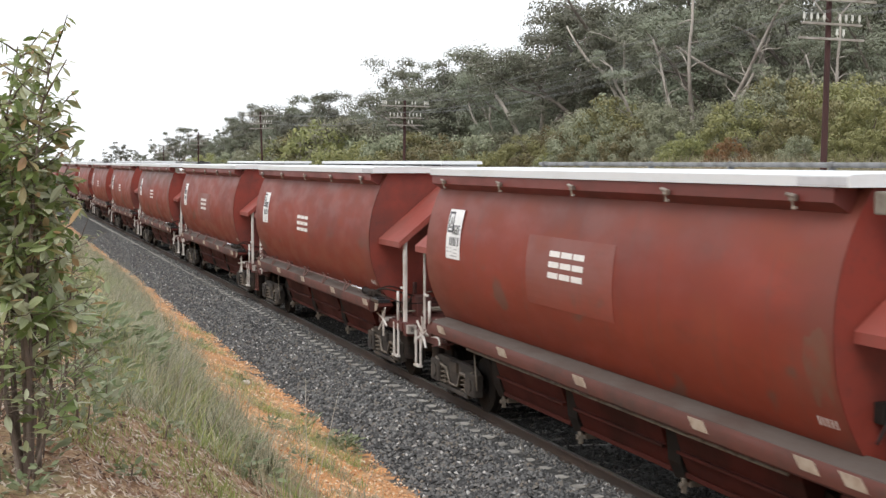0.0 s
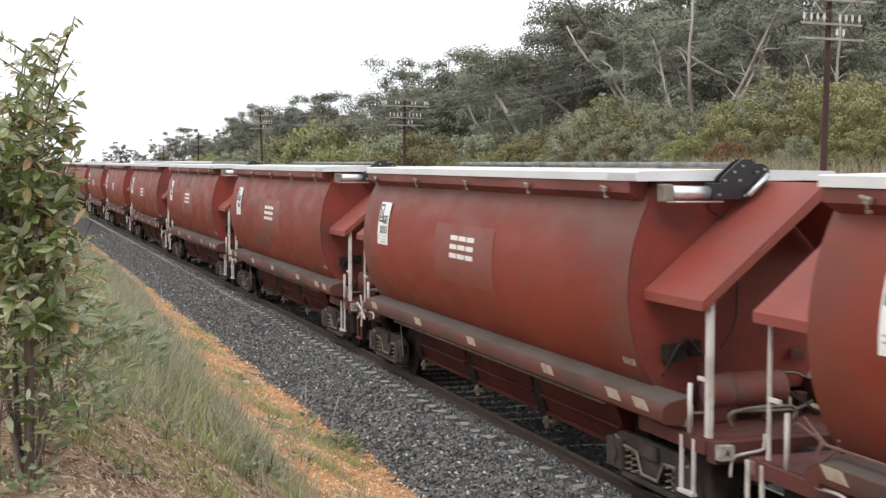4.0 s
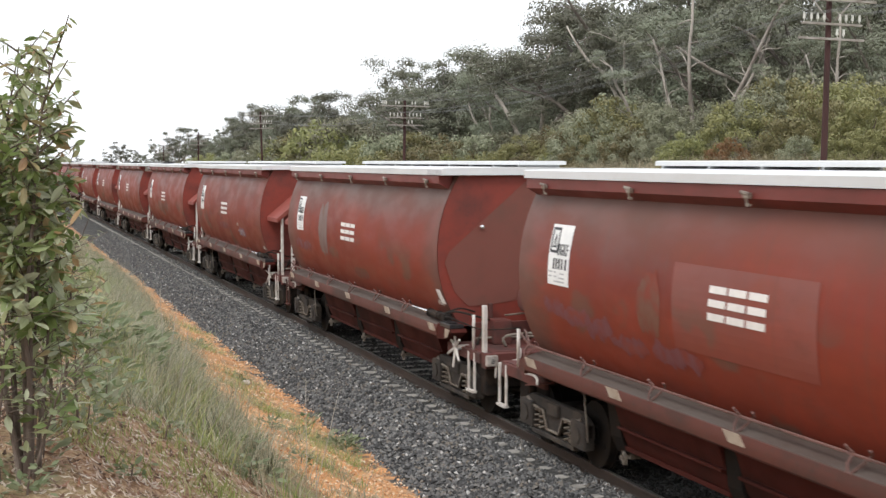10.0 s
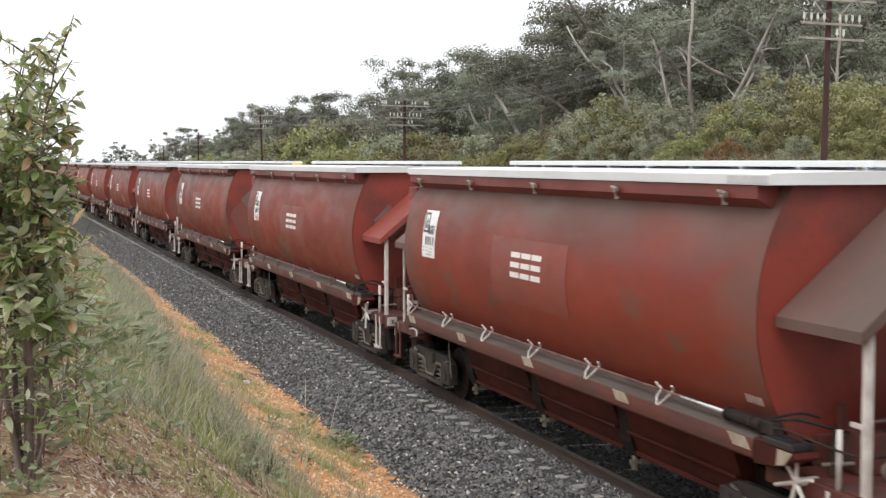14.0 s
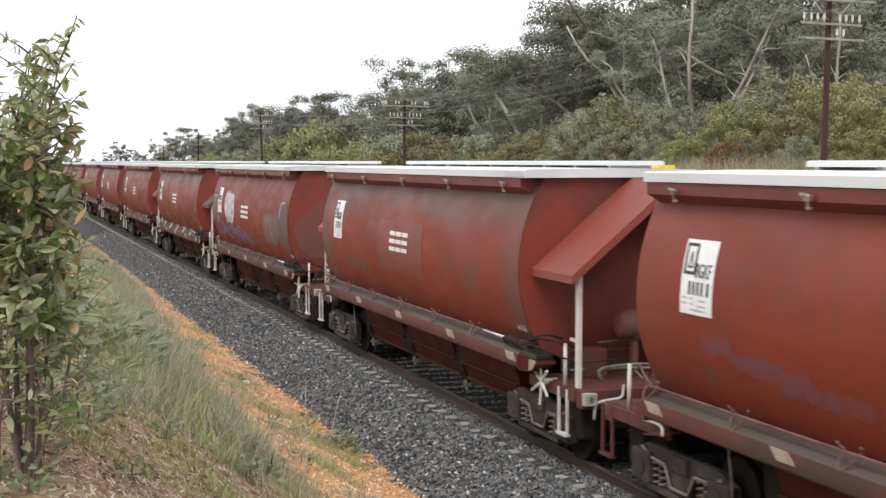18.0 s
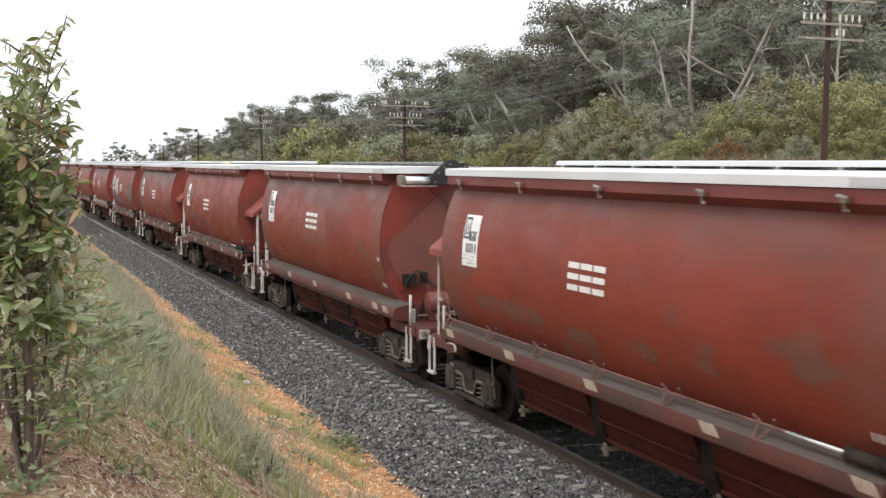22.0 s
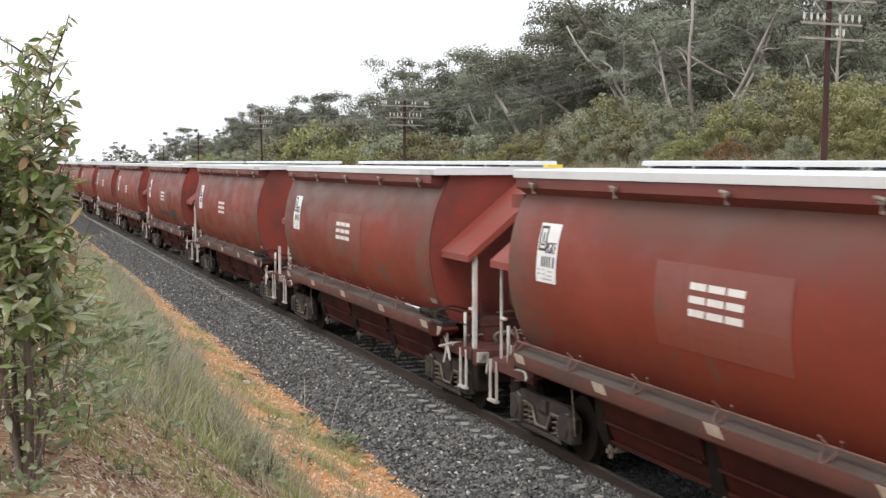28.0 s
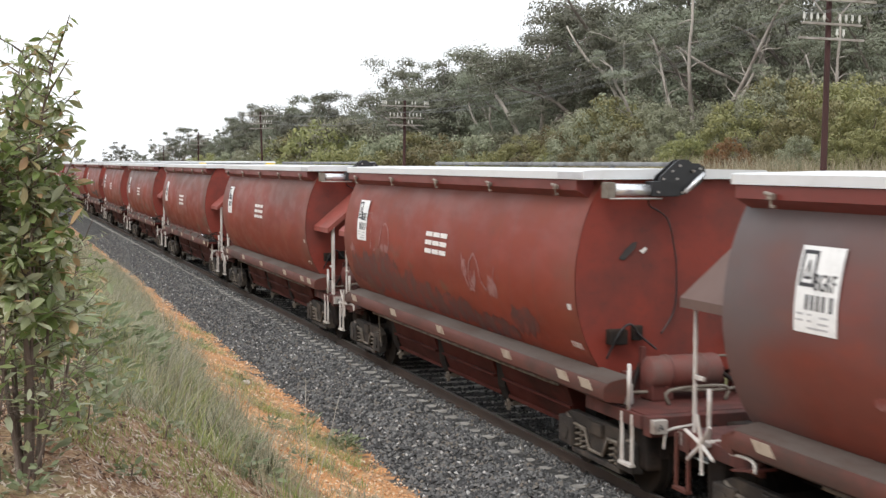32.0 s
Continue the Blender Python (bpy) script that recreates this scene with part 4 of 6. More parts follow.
        part("smear", side_slab("smear", [(5.15, 5.8, 2.3, 3.05, 0.2)], SMEAR, 0.004, 0.003, 8), w, "grey painted smear")
        part("outline", side_ribbon("outline", [[(5.8, 3.05), (5.2, 3.06), (5.12, 2.6), (5.0, 2.2)]], 0.025, WHITE_SPRAY, 0.009), w, "worn white outline")
        sprayed(w, "white sprayed arc", [[(-4.86, 2.7), (-4.88, 2.9), (-4.95, 3.04), (-5.15, 3.1), (-5.5, 3.1)]], 0.022, WHITE_SPRAY, 0.012)
    for n, (ay, by, az, bz) in enumerate({1: [(0.5, 2.6, 1.72, 2.18), (-3.7, -2.9, 1.72, 2.02)], 10: [(2.4, 4.4, 1.92, 2.2)], 13: [(1.8, 4.6, 1.80, 2.16), (0.2, 1.2, 1.74, 2.0), (-1.5, -0.7, 1.8, 2.05), (-2.9, -2.3, 1.85, 2.05)], 0: [(-5.85, -5.4, 1.85, 2.7)], 17: [(-5.8, -5.2, 1.7, 2.4)], 16: [(-5.8, -5.1, 1.8, 2.9)]}.get(k, [])):
        part("stain", ragged("stain", ay, by, az, bz, STAIN, 40 + k + n, 0.55), w, "olive-brown stain")
    if k == 6:
        part("smear", ragged("smear", 1.75, 2.35, 2.1, 2.95, STAIN, 33, 0.6), w, "olive-brown painted smear")
    if k in (6, 11):
        a = 4.6 if k == 11 else 5.2
        for n, (dy, wide, lo, hi) in enumerate([(0.0, 0.7, 2.05, 2.4), (0.6, 0.9, 1.95, 2.3), (1.3, 0.8, 1.85, 2.25), (2.0, 1.0, 1.8, 2.1), (3.1, 1.2, 1.8, 2.15)]):
            part("faded_spray", ragged("faded_spray", a - dy - wide, a - dy, lo, hi, FADED_VIOLET, 80 + 7 * k + n, 0.9, 0.003 + 0.0006 * n), w, "faded violet sprayed patch")
    if "winder" in look_of:
        part("valve_box", cached("valve_box", lambda: box_mesh("valve_box", (-0.98, -6.06, 1.78), (-0.72, -5.91, 1.98), DARK, 0.02)), w, "grimy black valve box")
        part("valve_box", cached("valve_box_small", lambda: box_mesh("valve_box", (-0.62, -6.02, 1.82), (-0.48, -5.91, 2.02), DARK, 0.02)), w, "grimy black valve box")
        part("air_hose", cached("air_hose", lambda: path_mesh("air_hose", rounded([(-1.0, -6.0, 1.6), (-0.86, -6.1, 1.95), (-0.7, -6.08, 2.05), (-0.55, -6.05, 1.9), (-0.3, -6.05, 1.7)]), 0.016, BLACK)), w, "black air hose")
    if k == 7:
        sprayed(w, "orange scribble across the label", [loops(15, 4.72, 4.28, 2.60, 0.07, 2)], 0.016, ORANGE_SPRAY, 0.014)
    if k == 4:
        sprayed(w, "small violet sprayed scribble", [loops(5, -2.3, -3.2, 2.05, 0.14, 4)], 0.016, VIOLET)
        sprayed(w, "small white sprayed scribble", [loops(6, -2.15, -2.35, 2.27, 0.05, 1), loops(8, -2.2, -3.1, 2.02, 0.1, 4)], 0.009, WHITE_SPRAY, 0.01)
        part("blot", ragged("blot", -0.35, 1.2, 2.0, 2.27, FADED_VIOLET, 9, 0.6), w, "faded violet blot")
    if k == 19:
        part("dark_smudge", prism_mesh("dark_smudge", [(-0.80, 2.90), (-0.72, 2.88), (-0.55, 3.04), (-0.53, 3.12), (-0.60, 3.11), (-0.72, 3.0)], "y", -5.914, -5.908, TAPE), w, "dark scraped smudge")
        part("white_chips", prism_mesh("white_chips", [(-0.50, 3.0), (-0.44, 2.96), (-0.38, 3.02), (-0.41, 3.05), (-0.45, 3.02)], "y", -5.914, -5.908, LETTER), w, "small white paint chip")
        arch = [(3.8, 2.43), (3.6, 2.46), (3.38, 2.52), (3.3, 2.72), (3.22, 2.89), (3.1, 2.97), (2.98, 2.98), (2.84, 2.92), (2.76, 2.84), (2.7, 2.68), (2.69, 2.5)]
        tongues = [[(-1.45, 2.72), (-1.5, 2.55), (-1.55, 2.41), (-1.66, 2.25), (-1.78, 2.14), (-1.95, 2.2)], [(-1.98, 2.72), (-1.84, 2.6), (-1.76, 2.4), (-1.8, 2.25), (-1.95, 2.12)], [(-2.0, 2.74), (-2.2, 2.6), (-2.3, 2.35), (-2.5, 2.2), (-2.8, 2.3), (-2.95, 2.6)]]
        sprayed(w, "worn pale pink sprayed outline", [arch, [(4.95, 2.8), (4.5, 3.14), (4.06, 3.15), (3.98, 2.8), (3.99, 2.45)], [(5.5, 2.55), (5.3, 2.42), (5.12, 2.35)]] + tongues, 0.022, PINK)
        for n, (ay, by, az, bz) in enumerate([(5.2, 5.6, 2.2, 2.5), (2.72, 3.3, 2.4, 2.62), (-1.7, -1.44, 2.3, 2.65), (-2.1, -1.85, 2.15, 2.5), (-3.0, -2.6, 2.05, 2.5)]):
            part("pink_spray", ragged("pink_spray", ay, by, az, bz, PINK, 90 + n, 0.95, 0.004 + 0.0005 * n), w, "worn pale pink sprayed smear")
        for n, (ay, by, az, bz) in enumerate([(4.3, 5.75, 1.6, 2.32), (3.2, 4.8, 1.5, 2.45), (2.2, 3.7, 1.5, 2.45), (1.1, 2.7, 1.45, 2.25), (-0.2, 1.6, 1.45, 2.08), (-1.6, 0.3, 1.45, 2.0), (-3.4, -1.2, 1.45, 1.85), (-4.4, -3.3, 1.6, 2.1)]):
            part("scuffed_area", ragged("scuffed_area", ay, by, az, bz, SOOT, 70 + n, 0.7, 0.0025 + 0.0006 * n), w, "dark scuffed lower paint")
    if k == 20:
        for n, (ay, by, az, bz) in enumerate([(3.0, 3.12, 2.1, 3.1), (3.1, 3.6, 2.0, 2.15), (1.9, 2.05, 2.2, 3.0)]):
            part("pink_spray", ragged("pink_spray", ay, by, az, bz, PINK, 110 + n, 0.6, 0.005), w, "worn pale pink sprayed smear")
    if k in (12, 18, 19):
        part("inspection_label", cached("decal", lambda: side_slab("inspection_label", [(-5.74, -5.62, 2.22, 2.30, 0.0)], WHITE, 0.004, 0.003, 3)), w, "small white label")
    if k in (6, 10, 13, 16, 17):
        part("yellow_tag", cached("tag", lambda: box_mesh("yellow_tag", (0.75, -5.98, 4.062), (1.05, -5.78, 4.12), YELLOW, 0.01)), w, "yellow tag")
    if k in (7, 8, 14, 15, 17) or k < -3 and rods:
        part("corner_bracket", cached("bracket", lambda: box_mesh("corner_bracket", (-1.20, 6.0, 3.49), (-1.05, 6.5, 3.70), END_RED, 0.01)), w, "red corner bracket")
    bogie(w, 5.6, spin)
    bogie(w, -5.85, spin)
    return w, spin


def side_marker():
    bm = bmesh.new()
    add_prism(bm, [(0.22, 1.366), (-0.10, 1.366), (-0.22, 1.25), (0.10, 1.25)], "x", -1.428, -1.416)
    return mesh_of("marker", bm, CREAM)


wagons = {k: make_wagon(k) for k in range(FIRST, LAST + 1)}


# ---------------------------------------------------------------- land
def smooth(a, b, v):
    u = np.clip((v - a) / (b - a), 0, 1)
    return u * u * (3 - 2 * u)


LEFT_X = [-1500, -60, -12, -9.4, -8.2, -7.4, -6.8, -5.9, -5.0, -4.2, -3.2, 0.0]
LEFT_Z = [3.2, 3.2, 2.85, 2.72, 2.55, 2.12, 1.60, 0.98, 0.38, -0.02, -0.46, -0.5]
RIGHT_X = [0.0, 4.2, 5.2, 8.0, 10.5, 20.0, 45.0, 200.0, 1500.0]
RIGHT_Z = [-0.5, -0.5, -0.2, 2.4, 3.45, 3.9, 5.0, 7.0, 3.0]


def lumps(x, y):
    return (np.sin(x * 1.7 + np.sin(y * 0.9)) * np.sin(y * 1.3 + 0.7 * np.sin(x * 2.1)) * 0.5 + np.sin(x * 4.3 + y * 2.9) * np.sin(y * 5.1 - x * 1.1) * 0.25
            + np.sin(x * 0.31 + 1.0) * np.sin(y * 0.23 + 2.0))


def ground_z(x, y):
    """Height of the land."""
    x, y = np.asarray(x, float), np.asarray(y, float)
    fall = 1 - 0.62 * smooth(30, 110, y)
    zl = np.interp(x, LEFT_X, LEFT_Z)
    zr = np.interp(x, RIGHT_X, RIGHT_Z)
    z = np.where(x < 0, zl, np.where(zr > 0, zr * fall, zr))
    rough = np.clip((np.abs(x) - 2.6) / 0.8, 0, 1)
    return z + 0.07 * lumps(x, y) * rough


def sheet(name, xs, ys, height, material):
    X, Y = np.meshgrid(xs, ys)
    V = np.stack([X, Y, height(X, Y)], -1).reshape(-1, 3)
    nx, ny = len(xs), len(ys)
    i, j = np.meshgrid(np.arange(nx - 1), np.arange(ny - 1))
    a = (j * nx + i).ravel()
    F = np.stack([a, a + 1, a + 1 + nx, a + nx], 1)
    return new(name, arrays_mesh(name, V, F, material, True))


def ground_material():
    n = Nodes("bank_soil_and_litter", 0.95, 0, 0.2)
    c = n.world_coord()
    x = n.axis(c, 0)
    big, mid, fine = n.noise(c, 0.5, 4), n.noise(c, 2.6, 5, 0.65), n.noise(c, 22, 4, 0.7)
    wob = n.math("ADD", x, n.math("MULTIPLY", n.math("SUBTRACT", mid, 0.5), 2.6))
    orange = n.mix(n.ramp(fine, 0.35, 0.7), (0.74, 0.40, 0.185), (0.56, 0.255, 0.10))
    orange = n.mix(n.math("MULTIPLY", n.ramp(mid, 0.47, 0.66), 0.75), orange, (0.64, 0.47, 0.31))
    orange = n.mix(n.math("MULTIPLY", n.ramp(n.noise(c, 1.1, 5, 0.7), 0.47, 0.60), 0.75), orange, (0.36, 0.265, 0.18))
    litter = n.mix(n.ramp(fine, 0.4, 0.62), (0.27, 0.15, 0.085), (0.50, 0.34, 0.22))
    litter = n.mix(n.math("MULTIPLY", n.ramp(mid, 0.52, 0.7), 0.6), litter, (0.21, 0.20, 0.10))
    green = n.mix(n.ramp(mid, 0.4, 0.65), (0.18, 0.18, 0.085), (0.28, 0.25, 0.145))
    left = n.math("SUBTRACT", n.math("ADD", x, n.math("MULTIPLY", n.math("SUBTRACT", mid, 0.5), 2.2)), n.ramp(n.axis(c, 1), 22.0, 55.0, 0.0, 1.6))
    col = n.mix(n.ramp(left, -5.5, -5.0), n.mix(n.ramp(big, 0.45, 0.6), litter, green), orange)
    grey = n.mix(n.ramp(fine, 0.35, 0.65), (0.07, 0.07, 0.067), (0.14, 0.133, 0.122))
    col = n.mix(n.ramp(wob, -3.25, -2.9), col, grey)
    col = n.mix(n.ramp(wob, 3.5, 4.6), col, n.mix(n.ramp(mid, 0.4, 0.6), (0.20, 0.17, 0.09), (0.13, 0.13, 0.06)))
    n.colour(col)
    n.bump(n.math("ADD", fine, n.math("MULTIPLY", mid, 2.0)), 0.6, 0.05)
    return n.m


def spaced(*runs):
    out = []
    for lo, hi, step in runs:
        out += list(np.arange(lo, hi - 1e-6, step))
    return np.array(out + [runs[-1][1]])


ground = sheet("ground", spaced((-1500, -60, 240), (-60, -12, 4), (-12, 14, 0.22), (14, 60, 2), (60, 1500, 120)),
               spaced((-1500, -40, 300), (-40, 0, 4), (0, 70, 0.4), (70, 260, 4), (260, 1500, 60)), ground_z, ground_material())
tagged(ground, "orange clay and brown litter bank beside the track", "ground", kind="structure")


def ballast_material():
    n = Nodes("crushed_stone", 0.9, 0, 0.3)
    c = n.world_coord()
    cell = n.voronoi(c, 18, "Color")
    g = n.math("ADD", n.math("MULTIPLY", n.axis(cell, 0), 0.6), n.math("MULTIPLY", n.noise(c, 1.3, 3), 0.5))
    n.colour(n.mix(n.ramp(g, 0.15, 0.95), (0.025, 0.025, 0.025), (0.11, 0.107, 0.102)))
    n.bump(n.voronoi(c, 18), 0.9, 0.04)
    return n.m


def stone_material(name, tone=1.0):
    n = Nodes(name, 0.88, 0, 0.3)
    r = n.island()
    ramp = n.add("ShaderNodeValToRGB")
    cr = ramp.color_ramp
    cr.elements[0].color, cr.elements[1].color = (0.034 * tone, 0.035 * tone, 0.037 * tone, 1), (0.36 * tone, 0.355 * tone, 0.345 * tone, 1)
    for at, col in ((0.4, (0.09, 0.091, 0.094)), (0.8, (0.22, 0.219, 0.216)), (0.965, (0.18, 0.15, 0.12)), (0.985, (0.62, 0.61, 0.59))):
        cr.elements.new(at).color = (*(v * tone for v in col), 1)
    n.link(r, ramp.inputs[0])
    n.colour(n.mix(n.math("MULTIPLY", n.noise(n.world_coord(), 40, 3), 0.3), ramp.outputs[0], (0.08, 0.075, 0.07)))
    return n.m


BALLAST = ballast_material()
BALLAST_X = [-3.35, -3.05, -2.6, -2.0, -1.55, -1.30, -1.14, -1.04, -0.86, -0.6, 0.6, 0.86, 1.04, 1.14, 1.30, 1.55, 2.0, 2.6, 3.05, 3.35]
BALLAST_Z = [-0.62, -0.50, -0.36, -0.23, -0.185, -0.195, -0.195, -0.165, -0.165, -0.178, -0.178, -0.165, -0.165, -0.195, -0.195, -0.185, -0.23, -0.36, -0.50, -0.62]


def ballast_z(x, y):
    return np.interp(x, BALLAST_X, BALLAST_Z) + 0.016 * lumps(x * 1.5, y * 1.5)


ballast = sheet("ballast_bed", np.linspace(-3.35, 3.35, 90), spaced((-30, 0, 3), (0, 80, 0.5), (80, 420, 5)), ballast_z, BALLAST)
tagged(ballast, "grey crushed stone ballast under the track", "ballast", kind="structure")


def stones(name, rng, n, x0, x1, y0, y1, height, size, material, near=None):
    """Many small broken stones in one mesh."""
    t = rng.random(n)
    y = y0 + (y1 - y0) * t ** 1.5
    x = rng.uniform(x0, x1, n)
    s = rng.uniform(*size, n)
    octa = np.array([(1, 0, 0), (-0.9, 0.1, 0), (0, 1, 0), (0.1, -0.9, 0), (0.1, 0, 0.8), (0, 0, -0.6)])
    V = octa[None] * rng.uniform(0.55, 1.15, (n, 6, 3)) * s[:, None, None]
    a = rng.uniform(0, 2 * np.pi, n)
    b = rng.uniform(-0.6, 0.6, n)
    ca, sa, cb, sb = np.cos(a), np.sin(a), np.cos(b), np.sin(b)
    X = V[..., 0] * ca[:, None] - V[..., 1] * sa[:, None]
    Y = V[..., 0] * sa[:, None] + V[..., 1] * ca[:, None]
    Z = V[..., 2] * cb[:, None] + X * sb[:, None]
    P = np.stack([X + x[:, None], Y + y[:, None], Z + (height(x, y) + 0.42 * s)[:, None]], -1).reshape(-1, 3)
    f = np.array([(0, 2, 4), (2, 1, 4), (1, 3, 4), (3, 0, 4), (2, 0, 5), (1, 2, 5), (3, 1, 5), (0, 3, 5)])
    F = (f[None] + (np.arange(n) * 6)[:, None, None]).reshape(-1, 3)
    return new(name, arrays_mesh(name, P, F, material))


RNG = np.random.default_rng(7)
STONE = stone_material("loose_stones")
tagged(stones("ballast_stones", RNG, 52000, -3.25, -1.30, 11, 85, ballast_z, (0.024, 0.06), STONE), "loose grey broken stones of the ballast", "stones", kind="stuff")
tagged(stones("ballast_stones", RNG, 12000, -1.12, -0.82, 11, 75, ballast_z, (0.02, 0.042), STONE), "small grey stones round the sleeper ends", "stones", kind="stuff")
# between the rails, tone 0.42 puts the shade under the train into the stones
tagged(stones("ballast_stones", RNG, 12000, -0.68, 0.68, 10, 60, ballast_z, (0.02, 0.04), stone_material("shaded_stones", 0.42)), "grey stones between the rails", "stones", kind="stuff")
CLOD = leaf_material("clay_clods", [(0.40, 0.17, 0.065), (0.56, 0.28, 0.12), (0.70, 0.40, 0.20), (0.80, 0.55, 0.34), (0.86, 0.74, 0.58)], 0.0, 0.0)
tagged(stones("clay_clods", RNG, 15000, -5.3, -2.95, 10, 70, ground_z, (0.008, 0.036), CLOD), "crumbled orange clay along the ballast's foot", "clods", kind="stuff")
# rails and sleepers
RAIL_STEEL = grimy("rusty_rail", (0.058, 0.042, 0.035), (0.085, 0.056, 0.042), 0.7, 0.3, 0.7, 2.0, 0.2, (1, 0.3, 1))
RAIL_TOP = plain("polished_rail_head", (0.45, 0.44, 0.43), 0.28, 0.9)
SLEEPER = grimy("weathered_sleeper", (0.33, 0.315, 0.29), (0.14, 0.13, 0.118), 0.9, 0, 0.55, 3.0, 0.4)
for s in (-1, 1):
    bm = bmesh.new()
    add_prism(bm, [(-0.07, -0.17), (0.07, -0.17), (0.07, -0.155), (0.012, -0.135), (0.009, -0.045), (0.035, -0.035), (0.035, -0.012), (0.028, -0.003), (-0.028, -0.003), (-0.035, -0.012), (-0.035, -0.035), (-0.009, -0.045), (-0.012, -0.135), (-0.07, -0.155)], "y", -60, 420)
    rail = tagged(new("rail", mesh_of("rail", bm, RAIL_STEEL)), "rusty steel rail with a bright head", "rail", "the two rails", "structure")
    rail.location.x = s * 0.7525
    part("rail_head", box_mesh("rail_head", (-0.026, -60, -0.002), (0.026, 420, 0.001), RAIL_TOP, 0), rail, "bright worn running surface")

bm = bmesh.new()
add_box(bm, (-1.31, -0.10, -0.30), (1.31, 0.10, -0.168), 0.03)
sleeper_mesh = mesh_of("sleeper", bm, SLEEPER)
bm = bmesh.new()
for sx in (-1, 1):
    for dx in (-0.11, 0.11):
        add_box(bm, (sx * 0.7525 + dx - 0.035, -0.05, -0.155), (sx * 0.7525 + dx + 0.035, 0.05, -0.122), 0.008)
clip_mesh = mesh_of("rail_clip", bm, RAIL_STEEL)
for i in range(290):
    tie = tagged(new("sleeper", sleeper_mesh), "weathered grey sleeper bedded in ballast", "sleeper", "sleepers under the rails", "structure")
    tie.location = (random.uniform(-0.03, 0.03), 2.0 + i * 0.579, random.uniform(-0.012, 0.004))
    tie.rotation_euler.z = random.uniform(-0.012, 0.012)
    if i < 110:
        part("rail_clip", clip_mesh, tie)


# ---------------------------------------------------------------- plants
def leaf_cloud(rng, centres, radii, count, size, flat=0.7, shell=0.55, up=0.0):
    """Leaf-shaped quads in many clumps. Gives verts and faces."""
    centres, radii = np.asarray(centres), np.asarray(radii)
    n = len(centres) * count
    d = rng.normal(size=(n, 3))
    low = (d[:, 2] < 0) & (rng.random(n) < up)
    d[low, 2] *= -1
    d /= np.linalg.norm(d, axis=1)[:, None]
    r = (shell + (1 - shell) * rng.random(n)) * np.repeat(radii, count)
    P = np.repeat(centres, count, 0) + d * r[:, None] * (1, 1, flat)
    face = d * 1.9 + rng.normal(size=(n, 3)) * 0.32 + (0, 0, 0.3)
    u = np.cross(face, rng.normal(size=(n, 3)) + (0.0, 0.0, 0.3))
    u /= np.linalg.norm(u, axis=1)[:, None]
    v = np.cross(u, face)
    v /= np.linalg.norm(v, axis=1)[:, None]
    s = rng.uniform(*size, n)[:, None]
    V = np.stack([P - u * s * 0.5, P + v * s * 0.28, P + u * s * 0.5, P - v * s * 0.28], 1).reshape(-1, 3)
    return V, np.arange(n * 4).reshape(-1, 4)


def limb(bm, rng, a, heading, length, r0, r1, bends=4, wander=0.25):
    """A crooked tapered limb. Gives its points."""
    pts = [Vector(a)]
    h = Vector(heading).normalized()
    for i in range(bends):
        h = (h + Vector(rng.normal(size=3)) * wander).normalized()
        pts.append(pts[-1] + h * length / bends)
    add_pipe(bm, pts, [r0 + (r1 - r0) * i / bends for i in range(bends + 1)], 7 if r0 > 0.05 else 4, r0 > 0.05)
    return pts


GUM_BARK = grimy("pale_gum_bark", (0.40, 0.36, 0.32), (0.15, 0.125, 0.105), 0.85, 0, 0.8, 1.4, 0.3, (1, 1, 0.3))
DARK_BARK = grimy("rough_gum_bark", (0.17, 0.145, 0.125), (0.07, 0.058, 0.05), 0.9, 0, 0.8, 1.4, 0.3, (1, 1, 0.3))
STEM = grimy("grey_stem_bark", (0.12, 0.085, 0.065), (0.22, 0.18, 0.15), 0.85, 0, 0.6, 6)
GUM_LEAF = leaf_material("gum_leaves", [(0.145, 0.154, 0.105), (0.165, 0.173, 0.12), (0.185, 0.192, 0.138), (0.215, 0.218, 0.165)], 1.0, 0.10)
FAR_LEAF = leaf_material("dark_gum_leaves", [(0.112, 0.118, 0.08), (0.127, 0.132, 0.092), (0.145, 0.148, 0.106), (0.165, 0.167, 0.126)], 0.9, 0.10)
WATTLE_LEAF = leaf_material("wattle_leaves", [(0.165, 0.16, 0.072), (0.20, 0.19, 0.084), (0.235, 0.217, 0.10), (0.28, 0.245, 0.115)], 0.9, 0.2)
OLIVE_LEAF = leaf_material("grey_green_leaves", [(0.175, 0.18, 0.115), (0.21, 0.213, 0.137), (0.245, 0.24, 0.165), (0.29, 0.28, 0.20)], 1.1, 0.25)
RUST_LEAF = leaf_material("rusty_leaves", [(0.19, 0.11, 0.05), (0.31, 0.18, 0.08), (0.26, 0.18, 0.08)], 0.4)


